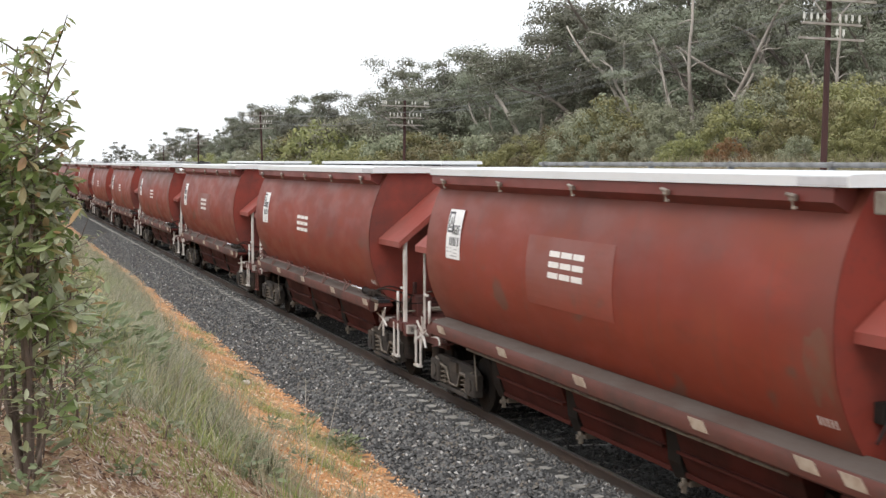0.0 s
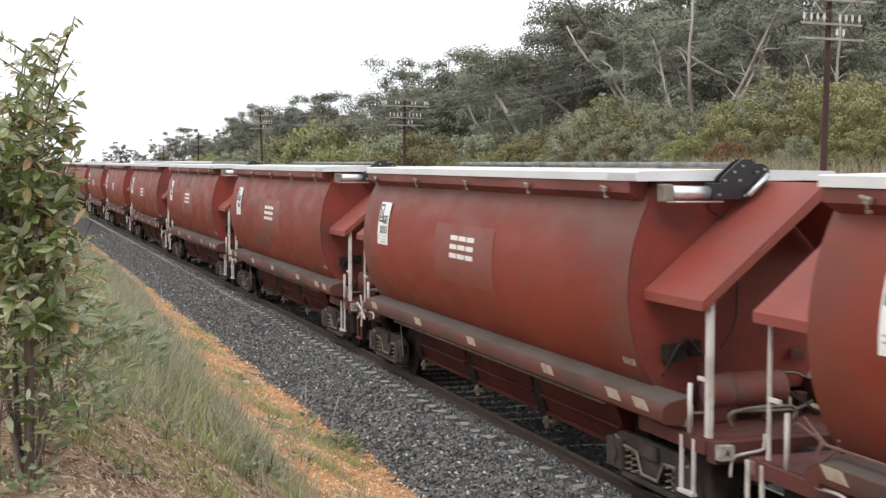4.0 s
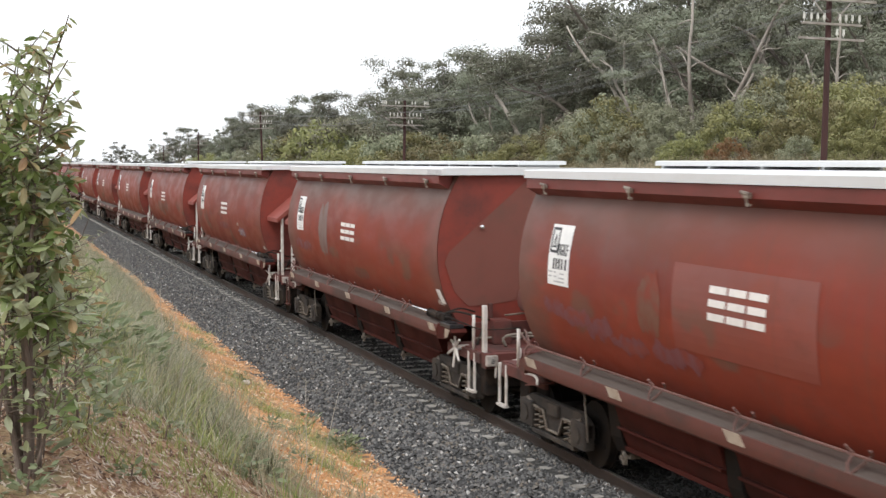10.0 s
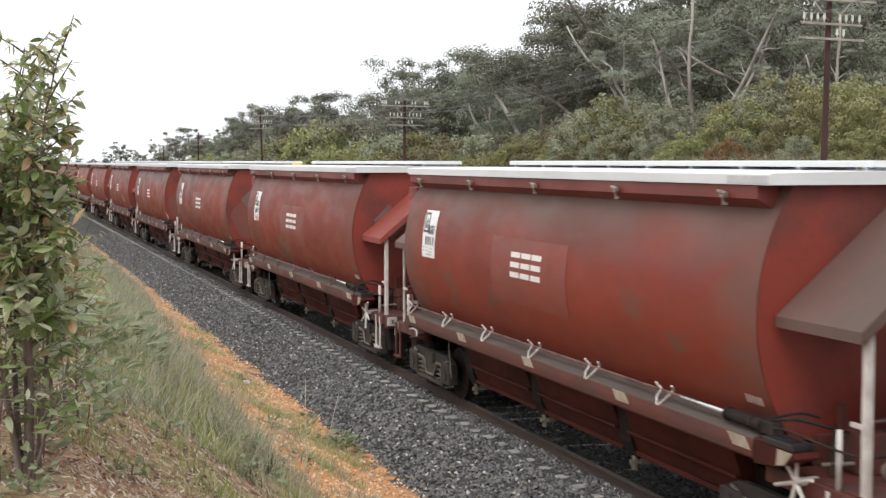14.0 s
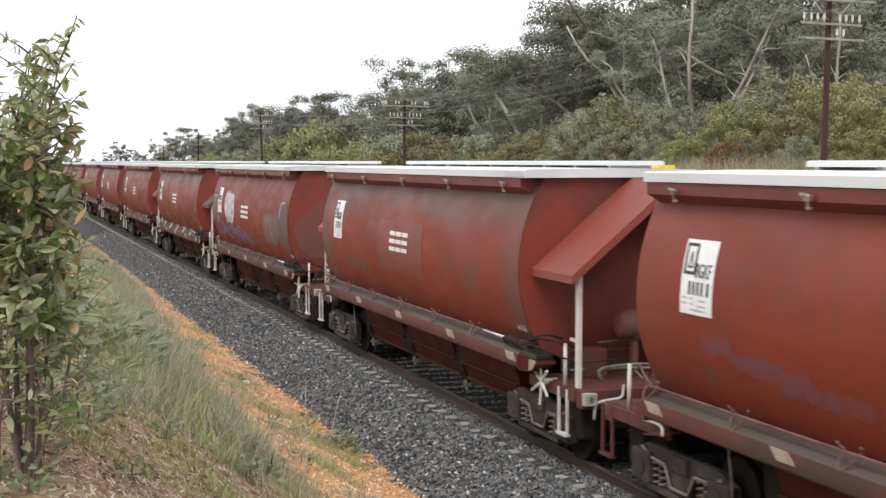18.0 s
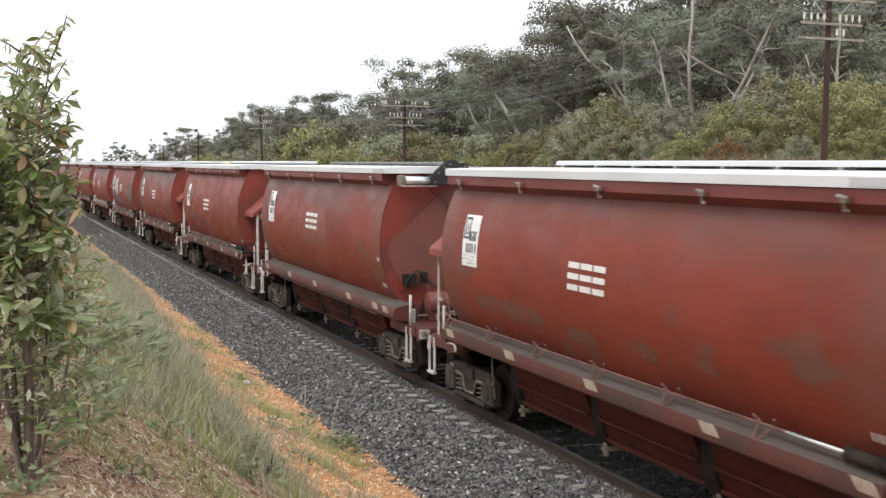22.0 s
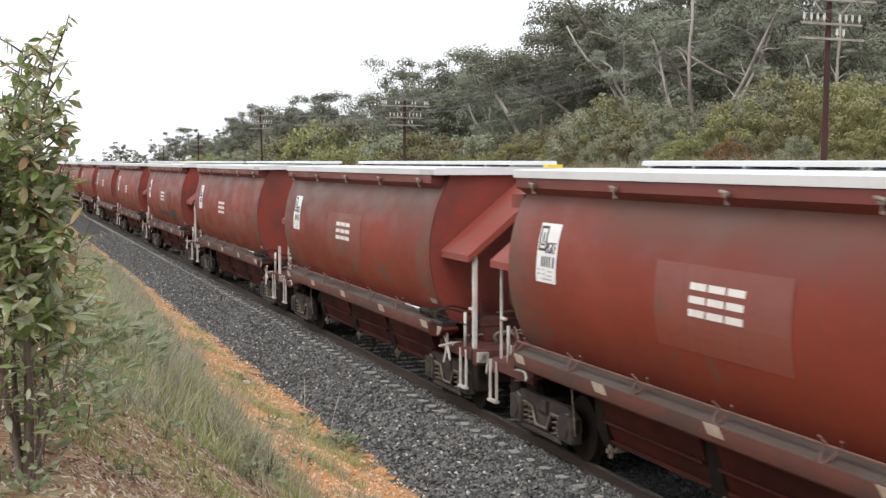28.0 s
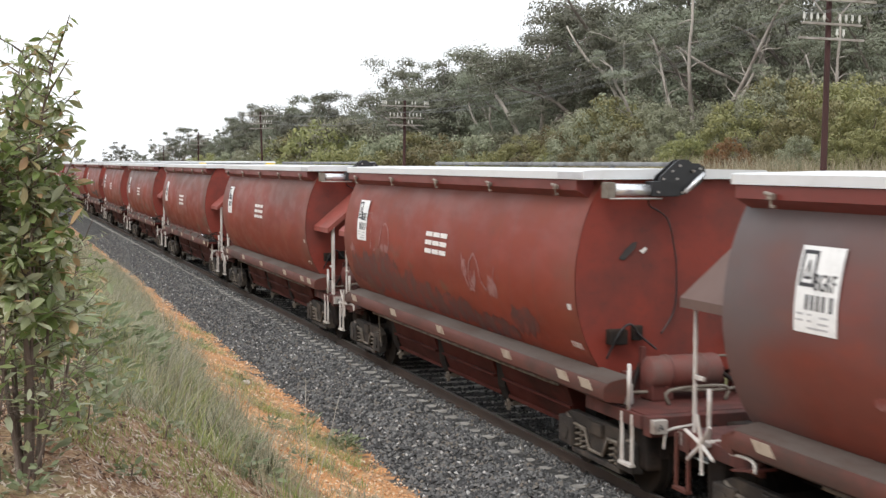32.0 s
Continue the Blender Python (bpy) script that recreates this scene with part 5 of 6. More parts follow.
def gum_variant(seed, spread, lean, count, leaf_size, leaf, first=2):
    """Trunk and crown meshes of a gum tree, and its height."""
    rng = np.random.default_rng(seed)
    bm = bmesh.new()
    base = limb(bm, rng, (0, 0, -0.6), (lean, rng.normal() * 0.1, 1), rng.uniform(2.2, 3.4), 0.26, 0.19, 4, 0.08)
    centres, radii = [], []
    for i in range(rng.integers(5, 7)):
        a = i * 1.2 + rng.uniform(0, 1.0)
        out = rng.uniform(0.3, 0.85) * spread
        main = limb(bm, rng, base[-1] if i else base[-2], (out * math.cos(a), out * math.sin(a), 1), rng.uniform(4.2, 7.6), 0.13, 0.04, 6, 0.17)
        for j in range(first, 7):
            for _ in range(2):
                b = rng.uniform(0, 2 * np.pi)
                if rng.random() < 0.74:
                    tip = limb(bm, rng, main[j], (math.cos(b), math.sin(b), rng.uniform(0.0, 0.8)), rng.uniform(0.7, 2.0) * spread, 0.03, 0.01, 3, 0.28)
                    centres.append(tip[-1])
                    radii.append(rng.uniform(0.55, 1.3))
        centres.append(main[-1])
        radii.append(rng.uniform(0.6, 1.1))
    # lone tufts off the crown are dropped
    C = np.array([tuple(c) for c in centres])
    near = (np.linalg.norm(C[:, None] - C[None], axis=2) < 1.7).sum(1)
    centres, radii = [c for c, m in zip(centres, near) if m > 1], [r for r, m in zip(radii, near) if m > 1]
    # the crown stands over the tree's own spot
    if first < 5:
        mid = sum((Vector(c) for c in centres), Vector()) / len(centres)
        aside = Vector((mid.x, mid.y, 0))
        centres = [Vector(c) - aside for c in centres]
        bmesh.ops.translate(bm, vec=-aside, verts=bm.verts)
    trunk = mesh_of("trunk", bm, DARK_BARK if seed % 3 else GUM_BARK, True)
    V, F = leaf_cloud(rng, centres, radii, count, leaf_size, 0.72, 0.35, 0.5)
    return trunk, arrays_mesh("crown", V, F, leaf), float(np.percentile(V[:, 2], 99.5))


def fan_gum(seed):
    """A gum whose pale bare limbs fan out from one stool, with thin foliage at their ends."""
    rng = np.random.default_rng(seed)
    bm = bmesh.new()
    centres, radii = [], []
    for i, (lean, r, length) in enumerate([(-0.75, 0.15, 7.0), (-0.42, 0.11, 7.5), (-0.16, 0.15, 9.0), (0.02, 0.18, 9.5), (0.22, 0.12, 8.0), (0.46, 0.16, 8.0), (0.72, 0.17, 7.5), (1.1, 0.1, 6.0)]):
        main = limb(bm, rng, (0.12 * (i - 3.5), rng.normal() * 0.1, -0.5), (lean, rng.normal() * 0.2, 1), length, r, 0.05, 8, 0.11)
        for j in range(4, 9):
            for _ in range(2):
                a = rng.uniform(0, 2 * np.pi)
                tip = limb(bm, rng, main[j], (math.cos(a), math.sin(a), rng.uniform(0.2, 1.0)), rng.uniform(0.6, 1.8), 0.04, 0.012, 3, 0.25)
                if j > 5:
                    centres.append(tip[-1])
                    radii.append(rng.uniform(0.4, 0.9))
    trunk = mesh_of("trunk", bm, GUM_BARK, True)
    V, F = leaf_cloud(rng, centres, radii, 420, (0.05, 0.105), 0.6, 0.4, 0.7)
    return trunk, arrays_mesh("crown", V, F, GUM_LEAF), float(np.percentile(V[:, 2], 99.5))


def shrub_variant(seed, material, count, leaf_size):
    """Stems and crown of a bush about 3 m high and 4 m wide."""
    rng = np.random.default_rng(seed)
    bm = bmesh.new()
    centres, radii = [], []
    for i in range(9):
        a = rng.uniform(0, 2 * np.pi)
        out = rng.uniform(0.2, 0.9)
        pts = limb(bm, rng, (rng.normal() * 0.2, rng.normal() * 0.2, -0.2), (out * math.cos(a), out * math.sin(a), 1), rng.uniform(1.7, 2.4), 0.05, 0.015, 5, 0.15)
        for p in pts[2:]:
            for _ in range(1):
                centres.append(p + Vector(rng.normal(size=3)) * 0.32)
                radii.append(rng.uniform(0.22, 0.48))
    wide, tall = rng.uniform(1.55, 1.95), rng.uniform(2.3, 2.8)
    for _ in range(74):
        a, b = rng.uniform(0, 2 * np.pi), math.asin(rng.uniform(-0.05, 1.0))
        r = rng.uniform(0.84, 1.05)
        centres.append(Vector((r * wide * math.cos(a) * math.cos(b), r * wide * math.sin(a) * math.cos(b), 0.25 + r * tall * math.sin(b))))
        radii.append(rng.uniform(0.26, 0.46))
    stems = mesh_of("stem", bm, STEM, True)
    V, F = leaf_cloud(rng, centres, radii, count, leaf_size, 0.8, 0.5)
    return stems, arrays_mesh("crown", V, F, material), float(np.percentile(V[:, 2], 99.5))


GUMS = [gum_variant(11 + i, 0.8 + 0.12 * (i % 4), 0.25 * math.sin(i * 2.1), 500, (0.08, 0.155), GUM_LEAF) for i in range(7)]
FAR_GUMS = [gum_variant(31 + i, 0.85 + 0.15 * i, 0.1, 280, (0.12, 0.22), FAR_LEAF) for i in range(4)]
BACK_GUMS = [gum_variant(61 + i, 1.0, 0.1, 120, (0.13, 0.26), FAR_LEAF) for i in range(3)]
SHRUBS = [shrub_variant(40 + i, (WATTLE_LEAF, OLIVE_LEAF, WATTLE_LEAF, OLIVE_LEAF, WATTLE_LEAF)[i], 110, (0.07, 0.13)) for i in range(5)]
FAR_SHRUBS = [shrub_variant(50 + i, (WATTLE_LEAF, OLIVE_LEAF)[i % 2], 60, (0.09, 0.18)) for i in range(4)]
RUSTY = shrub_variant(60, RUST_LEAF, 40, (0.1, 0.22))


def plant(name, meshes, x, y, scale, turn, label, category, group, squash=1.0):
    root = new(name)
    root.matrix_basis = pose(x, y, float(ground_z(x, y)) - 0.05, 0, 0, turn) @ Matrix.Diagonal((scale, scale, scale * squash, 1))
    part("trunk" if name == "gum_tree" else "stem", meshes[0], root)
    part("crown", meshes[1], root)
    return tagged(root, label, category, group)


def seen_from_eye(lateral, degrees):
    """The spot at that distance to the right of the eye's line along the track, under that angle from it."""
    return EYE[0] + lateral, lateral / math.tan(radians(degrees))


def grown(name, meshes, lateral, azimuth, rise, turn, *tags):
    """A plant of such a height that its top stands at that angle over the eye's level."""
    x, y = seen_from_eye(lateral, azimuth)
    top = EYE[2] + math.tan(radians(rise)) * lateral / math.sin(radians(azimuth))
    base = float(ground_z(x, y))
    return plant(name, meshes, x, y, max(0.3, (top - base) / meshes[2]), turn, *tags)


GUM_TAGS = ("grey-green gum tree with pale forked trunk", "tree", "gum trees behind the railway")
BACK_TAGS = ("dense grey-green gum tree in the woods behind", "tree", "gum trees behind the railway")
# woods: angle off the track, rise of the treetop, distance aside
WOODS = [(36.8, 8.3, 34), (35.6, 8.6, 37), (34.4, 8.2, 34), (33.2, 8.4, 38), (32.0, 8.0, 34), (30.8, 8.2, 37), (29.6, 7.8, 35), (28.4, 7.6, 38), (27.2, 7.5, 35), (26.0, 7.1, 37), (24.9, 6.9, 35), (23.8, 6.2, 36), (22.9, 5.3, 37),
         (22.0, 4.2, 35), (21.3, 4.6, 38), (20.6, 4.5, 36), (19.7, 3.8, 38), (18.9, 4.1, 37), (18.1, 4.4, 36), (17.2, 3.1, 37), (16.2, 2.6, 38), (15.3, 2.3, 36), (14.6, 2.15, 37), (14.0, 2.4, 38), (13.4, 2.3, 36), (12.9, 2.9, 37),
         (12.4, 2.6, 36), (11.8, 2.15, 37), (11.1, 2.35, 36), (10.5, 2.1, 37), (9.9, 1.8, 36), (9.4, 1.3, 37), (8.8, 1.1, 36), (8.2, 1.4, 37), (7.5, 1.2, 36), (6.95, 0.9, 37), (6.4, 0.3, 36), (5.9, 0.5, 36), (5.35, 0.8, 36), (4.85, 0.5, 36), (4.2, 0.12, 36),
         (3.6, 0.25, 36), (3.1, 0.3, 36), (2.6, 0.25, 36)]
for i, (az, rise, lat) in enumerate(WOODS):
    grown("gum_tree", GUMS[i % 7] if az > 14.5 else FAR_GUMS[i % 4], lat, az, rise, i * 77, *GUM_TAGS)
FAN_GUM = fan_gum(9)
for az, lat, size, turn in ((29.4, 29.2, 0.92, -29), (35.2, 31.0, 0.7, -35), (21.2, 32.0, 0.42, -20)):
    x, y = seen_from_eye(lat, az)
    plant("gum_tree", FAN_GUM, x, y, size, turn, "pale many-trunked gum tree with thin crown", "tree", "gum trees behind the railway")
trng = np.random.default_rng(5)
WOODS_AZ, WOODS_RISE = [w[0] for w in WOODS][::-1], [w[1] for w in WOODS][::-1]
for i in range(48):
    az = 36.5 - 30 * (i / 47) ** 0.85
    rise = float(np.interp(az, WOODS_AZ, WOODS_RISE)) * trng.uniform(0.72, 0.93)
    grown("gum_tree", BACK_GUMS[i % 3], trng.uniform(42, 52), az + trng.uniform(-0.3, 0.3), rise, i * 131, *BACK_TAGS)

for i in range(22):
    az = 20.5 - 11.5 * i / 21
    grown("gum_tree", BACK_GUMS[i % 3], trng.uniform(38.5, 41), az, float(np.interp(az, WOODS_AZ, WOODS_RISE)) * trng.uniform(0.8, 0.96), i * 57, *BACK_TAGS)

# bushes along the bank: angle off the track, rise of the top
THICKET = [(36.6, 3.05), (35.6, 3.35), (34.6, 3.1), (33.7, 2.7), (32.7, 3.35), (31.7, 2.9), (30.7, 2.45), (29.8, 2.1), (28.8, 2.2), (27.6, 2.4), (26.6, 2.6), (25.6, 2.65), (24.7, 2.1), (23.8, 1.5), (22.9, 1.4),
           (22.0, 1.1), (21.0, 1.25), (20.1, 1.1), (19.1, 0.85), (18.2, 1.1), (17.3, 1.2), (16.4, 1.1), (15.4, 1.15), (14.5, 1.8), (13.5, 1.65), (12.7, 1.4), (12.0, 0.9), (11.3, 0.85), (10.5, 0.5), (9.8, 0.4), (9.1, 0.33), (8.4, 0.25)]
WATTLE_TAGS = ("yellow-green wattle bush on the grassy bank", "bush", "bushes along the bank")
OLIVE_TAGS = ("grey-green bush on the grassy bank", "bush", "bushes along the bank")
for i, (az, rise) in enumerate(THICKET):
    v = (i * 2 + i // 3) % (5 if az > 21 else 4)
    grown("shrub", SHRUBS[v] if az > 21 else FAR_SHRUBS[v % 4], (24.5, 27.5, 26)[i % 3], az, rise, i * 97, *(WATTLE_TAGS if v % 2 == 0 else OLIVE_TAGS))
for i in range(44):
    az = 36.8 - 24 * (i / 43) ** 0.9
    rise = float(np.interp(az, [w[0] for w in THICKET][::-1], [w[1] for w in THICKET][::-1]))
    front = i % 2
    v = (i * 3 + 1) % 5 if az > 24 and front else (i * 3 + 1) % 4
    grown("shrub", SHRUBS[v] if az > 24 and front else FAR_SHRUBS[v % 4], trng.uniform(22.5, 24) if front else trng.uniform(29, 32), az, rise * (trng.uniform(0.25, 0.6) if front else trng.uniform(0.95, 1.1)), i * 61, *(WATTLE_TAGS if v % 2 == 0 else OLIVE_TAGS))
grown("shrub", RUSTY, 22.0, 30.5, 0.95, 20, "low rust-brown dead bush in dry grass", "bush", "bushes along the bank")


# ---------------------------------------------------------------- telegraph line
POLE_RED = grimy("dark_red_pole", (0.055, 0.02, 0.018), (0.04, 0.025, 0.023), 0.8, 0, 0.6, 3.0, 0.3, (1, 1, 0.2))
ARM_WOOD = grimy("grey_crossarm", (0.34, 0.31, 0.28), (0.15, 0.12, 0.10), 0.85, 0, 0.6, 4)
PORCELAIN = plain("white_insulator", (0.62, 0.61, 0.56), 0.3)


def insulator_mesh():
    bm = bmesh.new()
    add_tube(bm, (0, 0, 0.05), (0, 0, 0.14), 0.012, seg=6)
    add_tube(bm, (0, 0, 0.10), (0, 0, 0.19), 0.034, 0.03, seg=8)
    add_tube(bm, (0, 0, 0.19), (0, 0, 0.25), 0.025, 0.028, seg=8)
    return mesh_of("insulator", bm, PORCELAIN)


INSULATOR = insulator_mesh()


def telegraph_pole(x, y, top, lean):
    base = float(ground_z(x, y))
    root = new("telegraph_pole")
    root.matrix_basis = pose(x, y, base, 0, lean, 0)
    h = top - base
    bm = bmesh.new()
    add_tube(bm, (0, 0, -0.3), (0, 0, h), 0.085, 0.066, seg=12)
    part("pole", mesh_of("pole", bm, POLE_RED, False), root)
    for drop, half, spots in ((0.28, 1.24, (-1.16, -1.06, -0.98, -0.5, -0.34, 0.34, 0.5, 0.98, 1.06, 1.16)), (0.86, 0.84, (-0.78, -0.58, -0.40, -0.22, 0.22, 0.40, 0.58, 0.78)), (1.22, 0.92, (0.16, 0.34))):
        arm = part("crossarm", cached("arm%.2f" % half, lambda: box_mesh("crossarm", (-half, -0.11, -0.03), (half, -0.05, 0.03), ARM_WOOD, 0.008)), root, "", pose(0, -0.06, h - drop))
        for sx in spots:
            part("insulator", INSULATOR, arm, "white porcelain insulator", pose(sx, -0.08, 0))
    for s in (-1, 1):
        part("brace", cached("brace%d" % s, lambda: path_mesh("brace", [(s * 0.09, -0.13, -0.78), (s * 0.55, -0.13, -0.3)], 0.02, ARM_WOOD)), root, "", pose(0, 0, h))
    return tagged(root, "dark red telegraph pole with crossarms and white insulators", "telegraph pole", "telegraph poles beside the line")


POLES = [(10.6, -9.0, 8.7, 0.0), (10.75, 28.5, 8.35, 1.1), (11.0, 64.4, 7.18, 0.6), (11.0, 100.4, 7.85, -1.5), (11.0, 133.1, 7.0, 0.5), (11.0, 160.0, 6.0, 0.0)]
for p in POLES:
    telegraph_pole(*p)
WIRE = plain("dull_wire", (0.16, 0.16, 0.155), 0.6, 0.5)
bm = bmesh.new()
for a, b in zip(POLES, POLES[1:]):
    for drop, spots in ((0.04, (-1.12, -0.98, -0.5, 0.5, 0.98, 1.12)), (0.62, (-0.78, -0.58, -0.4, 0.4, 0.58, 0.78))):
        for sx in spots:
            pts = [Vector((a[0] + (b[0] - a[0]) * u + sx, a[1] + (b[1] - a[1]) * u, a[2] + (b[2] - a[2]) * u - drop - 2.0 * u * (1 - u))) for u in [i / 10 for i in range(11)]]
            for p, q in zip(pts, pts[1:]):
                add_tube(bm, p, q, 0.0045, seg=3, caps=False)
tagged(new("telegraph_wires", mesh_of("telegraph_wires", bm, WIRE)), "thin sagging telegraph wires between the poles", "wires", kind="stuff")


# ---------------------------------------------------------------- grass and weeds on the bank
def blades(rng, x, y, length, width, height, bend=0.5, spread=0.35):
    """Curved grass blades in one mesh: two quads and a tip each."""
    n = len(x)
    a = rng.uniform(0, 2 * np.pi, n)
    lean = rng.uniform(0.05, spread, n)
    z = height(x, y) - 0.02
    side = np.stack([-np.sin(a), np.cos(a), np.zeros(n)], 1)
    out = np.stack([np.cos(a), np.sin(a), np.zeros(n)], 1)
    base = np.stack([x, y, z], 1)
    rows = []
    for u in (0.0, 0.4, 0.75, 1.0):
        c = base + out * (length * (lean * u + bend * u * u * 0.6))[:, None] + np.array([0, 0, 1.0]) * (length * (u - 0.25 * bend * u * u))[:, None]
        w = (width * (1 - u ** 1.5) + 0.0008)[:, None]
        rows += [c - side * w, c + side * w]
    V = np.stack(rows, 1).reshape(-1, 3)
    q = np.array([(0, 1, 3, 2), (2, 3, 5, 4), (4, 5, 7, 6)])
    F = (q[None] + (np.arange(n) * 8)[:, None, None]).reshape(-1, 4)
    return V, F


def tufts(rng, centres, per, radius):
    c = np.repeat(np.asarray(centres), per, 0)
    return c[:, 0] + rng.normal(size=len(c)) * radius, c[:, 1] + rng.normal(size=len(c)) * radius


GRASS_GREY = leaf_material("grey_green_grass", [(0.14, 0.155, 0.09), (0.26, 0.275, 0.175), (0.40, 0.40, 0.28), (0.64, 0.60, 0.47)], 0.3)
GRASS_GREEN = leaf_material("fresh_green_grass", [(0.15, 0.19, 0.05), (0.25, 0.31, 0.085), (0.37, 0.41, 0.145), (0.58, 0.55, 0.28)], 0.3)
GRASS_DRY = leaf_material("dry_grass", [(0.25, 0.205, 0.12), (0.40, 0.345, 0.225), (0.56, 0.50, 0.36), (0.32, 0.30, 0.18)], 0.3)


def grass(name, material, label, centres, per, radius, length, width, bend=0.5, spread=0.35):
    x, y = tufts(RNG, centres, per, radius)
    n = len(x)
    V, F = blades(RNG, x, y, RNG.uniform(*length, n), RNG.uniform(*width, n), ground_z, bend, spread)
    return tagged(new(name, arrays_mesh(name, V, F, material)), label, "grass", kind="stuff")


def along_bank(n, x0, x1, y0, y1, power=1.4):
    """Spots on the bank, thicker towards the eye."""
    y = y0 + (y1 - y0) * RNG.random(n) ** power
    narrow = 1 - 0.25 * np.clip((y - 10) / 50, 0, 1)
    x = x1 + (x0 - x1) * RNG.random(n) * narrow
    keep = np.sin(x * 2.3 + 1.1 * np.sin(y * 0.55)) + np.sin(y * 1.15 + x) > -0.45
    return np.stack([x, y], 1)[keep]


def foot(y):
    """Where the grass ends and the bare clay begins."""
    return -5.85 + 0.24 * np.sin(y * 0.8) + 0.2 * np.sin(y * 2.1 + 1.0) + 0.5 * np.clip((y - 17) / 8, 0, 1) + 0.9 * np.clip((y - 24) / 14, 0, 1) + 0.6 * np.clip((y - 38) / 15, 0, 1) - 0.45 * np.clip((14 - y) / 4, 0, 1)


def on_slope(n, width, y0, y1, power, thin=-0.2, seed=0.0):
    """Grass spots in uneven patches between the litter and the clay."""
    y = y0 + (y1 - y0) * RNG.random(n) ** power
    x = foot(y) - width * RNG.random(n) ** 0.8
    keep = np.sin(x * 3.1 + 1.7 * np.sin(y * 0.7 + seed)) + np.sin(y * 1.35 + x * 1.4 + seed) > thin
    return np.stack([x, y], 1)[keep]


grass("grey_grass", GRASS_GREY, "long grey-green grass on the bank's slope", on_slope(420, 0.95, 12.5, 62, 1.4, 0.0), 58, 0.10, (0.12, 0.52), (0.002, 0.0055), 0.55, 0.8)
grass("slope_grass", GRASS_GREY, "grey-green grass on the bank farther along", on_slope(520, 1.3, 24, 75, 1.0, -0.5, 3.0), 30, 0.14, (0.15, 0.5), (0.003, 0.007), 0.6, 0.8)
grass("green_grass", GRASS_GREEN, "fresh green grass tufts on the bank", on_slope(380, 1.7, 9.5, 40, 1.2, 0.1, 2.0), 40, 0.11, (0.12, 0.42), (0.002, 0.005), 0.7, 0.6)
grass("sage_grass", GRASS_GREY, "low grey-green grass on the bank's slope", on_slope(520, 1.7, 10.5, 62, 1.3, -0.6, 4.0), 26, 0.14, (0.1, 0.35), (0.002, 0.005), 0.8, 0.8)
grass("dry_grass", GRASS_DRY, "dry straw-coloured grass stalks on the bank", on_slope(420, 1.8, 9.5, 60, 1.3, -0.4, 1.0), 12, 0.16, (0.2, 0.6), (0.0013, 0.003), 0.3, 0.5)
grass("low_grass", GRASS_GREEN, "short green grass between the litter", along_bank(230, -8.3, -6.5, 7.5, 16, 1.0), 22, 0.10, (0.05, 0.16), (0.002, 0.004), 0.6, 0.6)
grass("edge_grass", GRASS_DRY, "straw and sage tufts along the orange clay", along_bank(110, -5.6, -3.4, 12, 70, 1.2), 16, 0.10, (0.06, 0.25), (0.0015, 0.003), 0.6, 0.6)
grass("edge_green", GRASS_GREY, "sage-green tufts on the orange clay", along_bank(120, -5.6, -4.2, 13, 60, 1.2), 26, 0.12, (0.06, 0.3), (0.002, 0.004), 0.7, 0.7)
clay_spots = np.concatenate([np.array([c]) + RNG.normal(size=(m, 2)) * (0.22, 0.55) for c, m in (((-4.15, 22.3), 22), ((-3.85, 20.8), 18), ((-3.75, 19.4), 14), ((-3.95, 26.5), 16), ((-4.5, 17.4), 14), ((-3.9, 31.5), 20), ((-4.4, 24.6), 14), ((-3.6, 36.0), 16))])
grass("clay_grass", GRASS_GREEN, "short green and straw tufts scattered on the clay", clay_spots, 26, 0.13, (0.05, 0.2), (0.002, 0.005), 0.7, 0.9)
grass("clay_straw", GRASS_DRY, "dry straw tufts scattered on the clay", clay_spots + (0.1, 0.3), 12, 0.18, (0.06, 0.28), (0.0015, 0.003), 0.6, 0.9)
far_left = np.stack([RNG.uniform(-14, -5.3, 900), 60 + 160 * RNG.random(900) ** 1.3], 1)
grass("far_grass", GRASS_GREY, "grey-green grass on the far bank", far_left, 14, 0.3, (0.4, 0.9), (0.012, 0.025), 0.5, 0.4)
right = np.stack([RNG.uniform(9.2, 15.0, 1100), 18 + 55 * RNG.random(1100)], 1)
grass("dry_roadside_grass", GRASS_DRY, "tall pale dry grass along the pole line", right, 12, 0.25, (0.5, 1.05), (0.006, 0.012), 0.4, 0.3)


def litter(name, material, label, n, x0, x1, y0, y1, size):
    """Fallen leaves and bark strips lying flat."""
    x, y = RNG.uniform(x0, x1, n), y0 + (y1 - y0) * RNG.random(n) ** 1.2
    a = RNG.uniform(0, 2 * np.pi, n)
    s = RNG.uniform(*size, n)
    w = s * RNG.uniform(0.12, 0.4, n)
    e = 0.02
    z = ground_z(x, y)
    gx, gy = (ground_z(x + e, y) - z) / e, (ground_z(x, y + e) - z) / e
    rows = []
    for u, v in ((-0.5, 0), (0, 0.5), (0.5, 0), (0, -0.5)):
        dx, dy = u * s * np.cos(a) - v * w * np.sin(a), u * s * np.sin(a) + v * w * np.cos(a)
        rows.append(np.stack([x + dx, y + dy, z + gx * dx + gy * dy + 0.006 + RNG.uniform(0, 0.8, n) * s * abs(u)], 1))
    V = np.stack(rows, 1).reshape(-1, 3)
    return tagged(new(name, arrays_mesh(name, V, np.arange(n * 4).reshape(-1, 4), material)), label, "litter", kind="stuff")


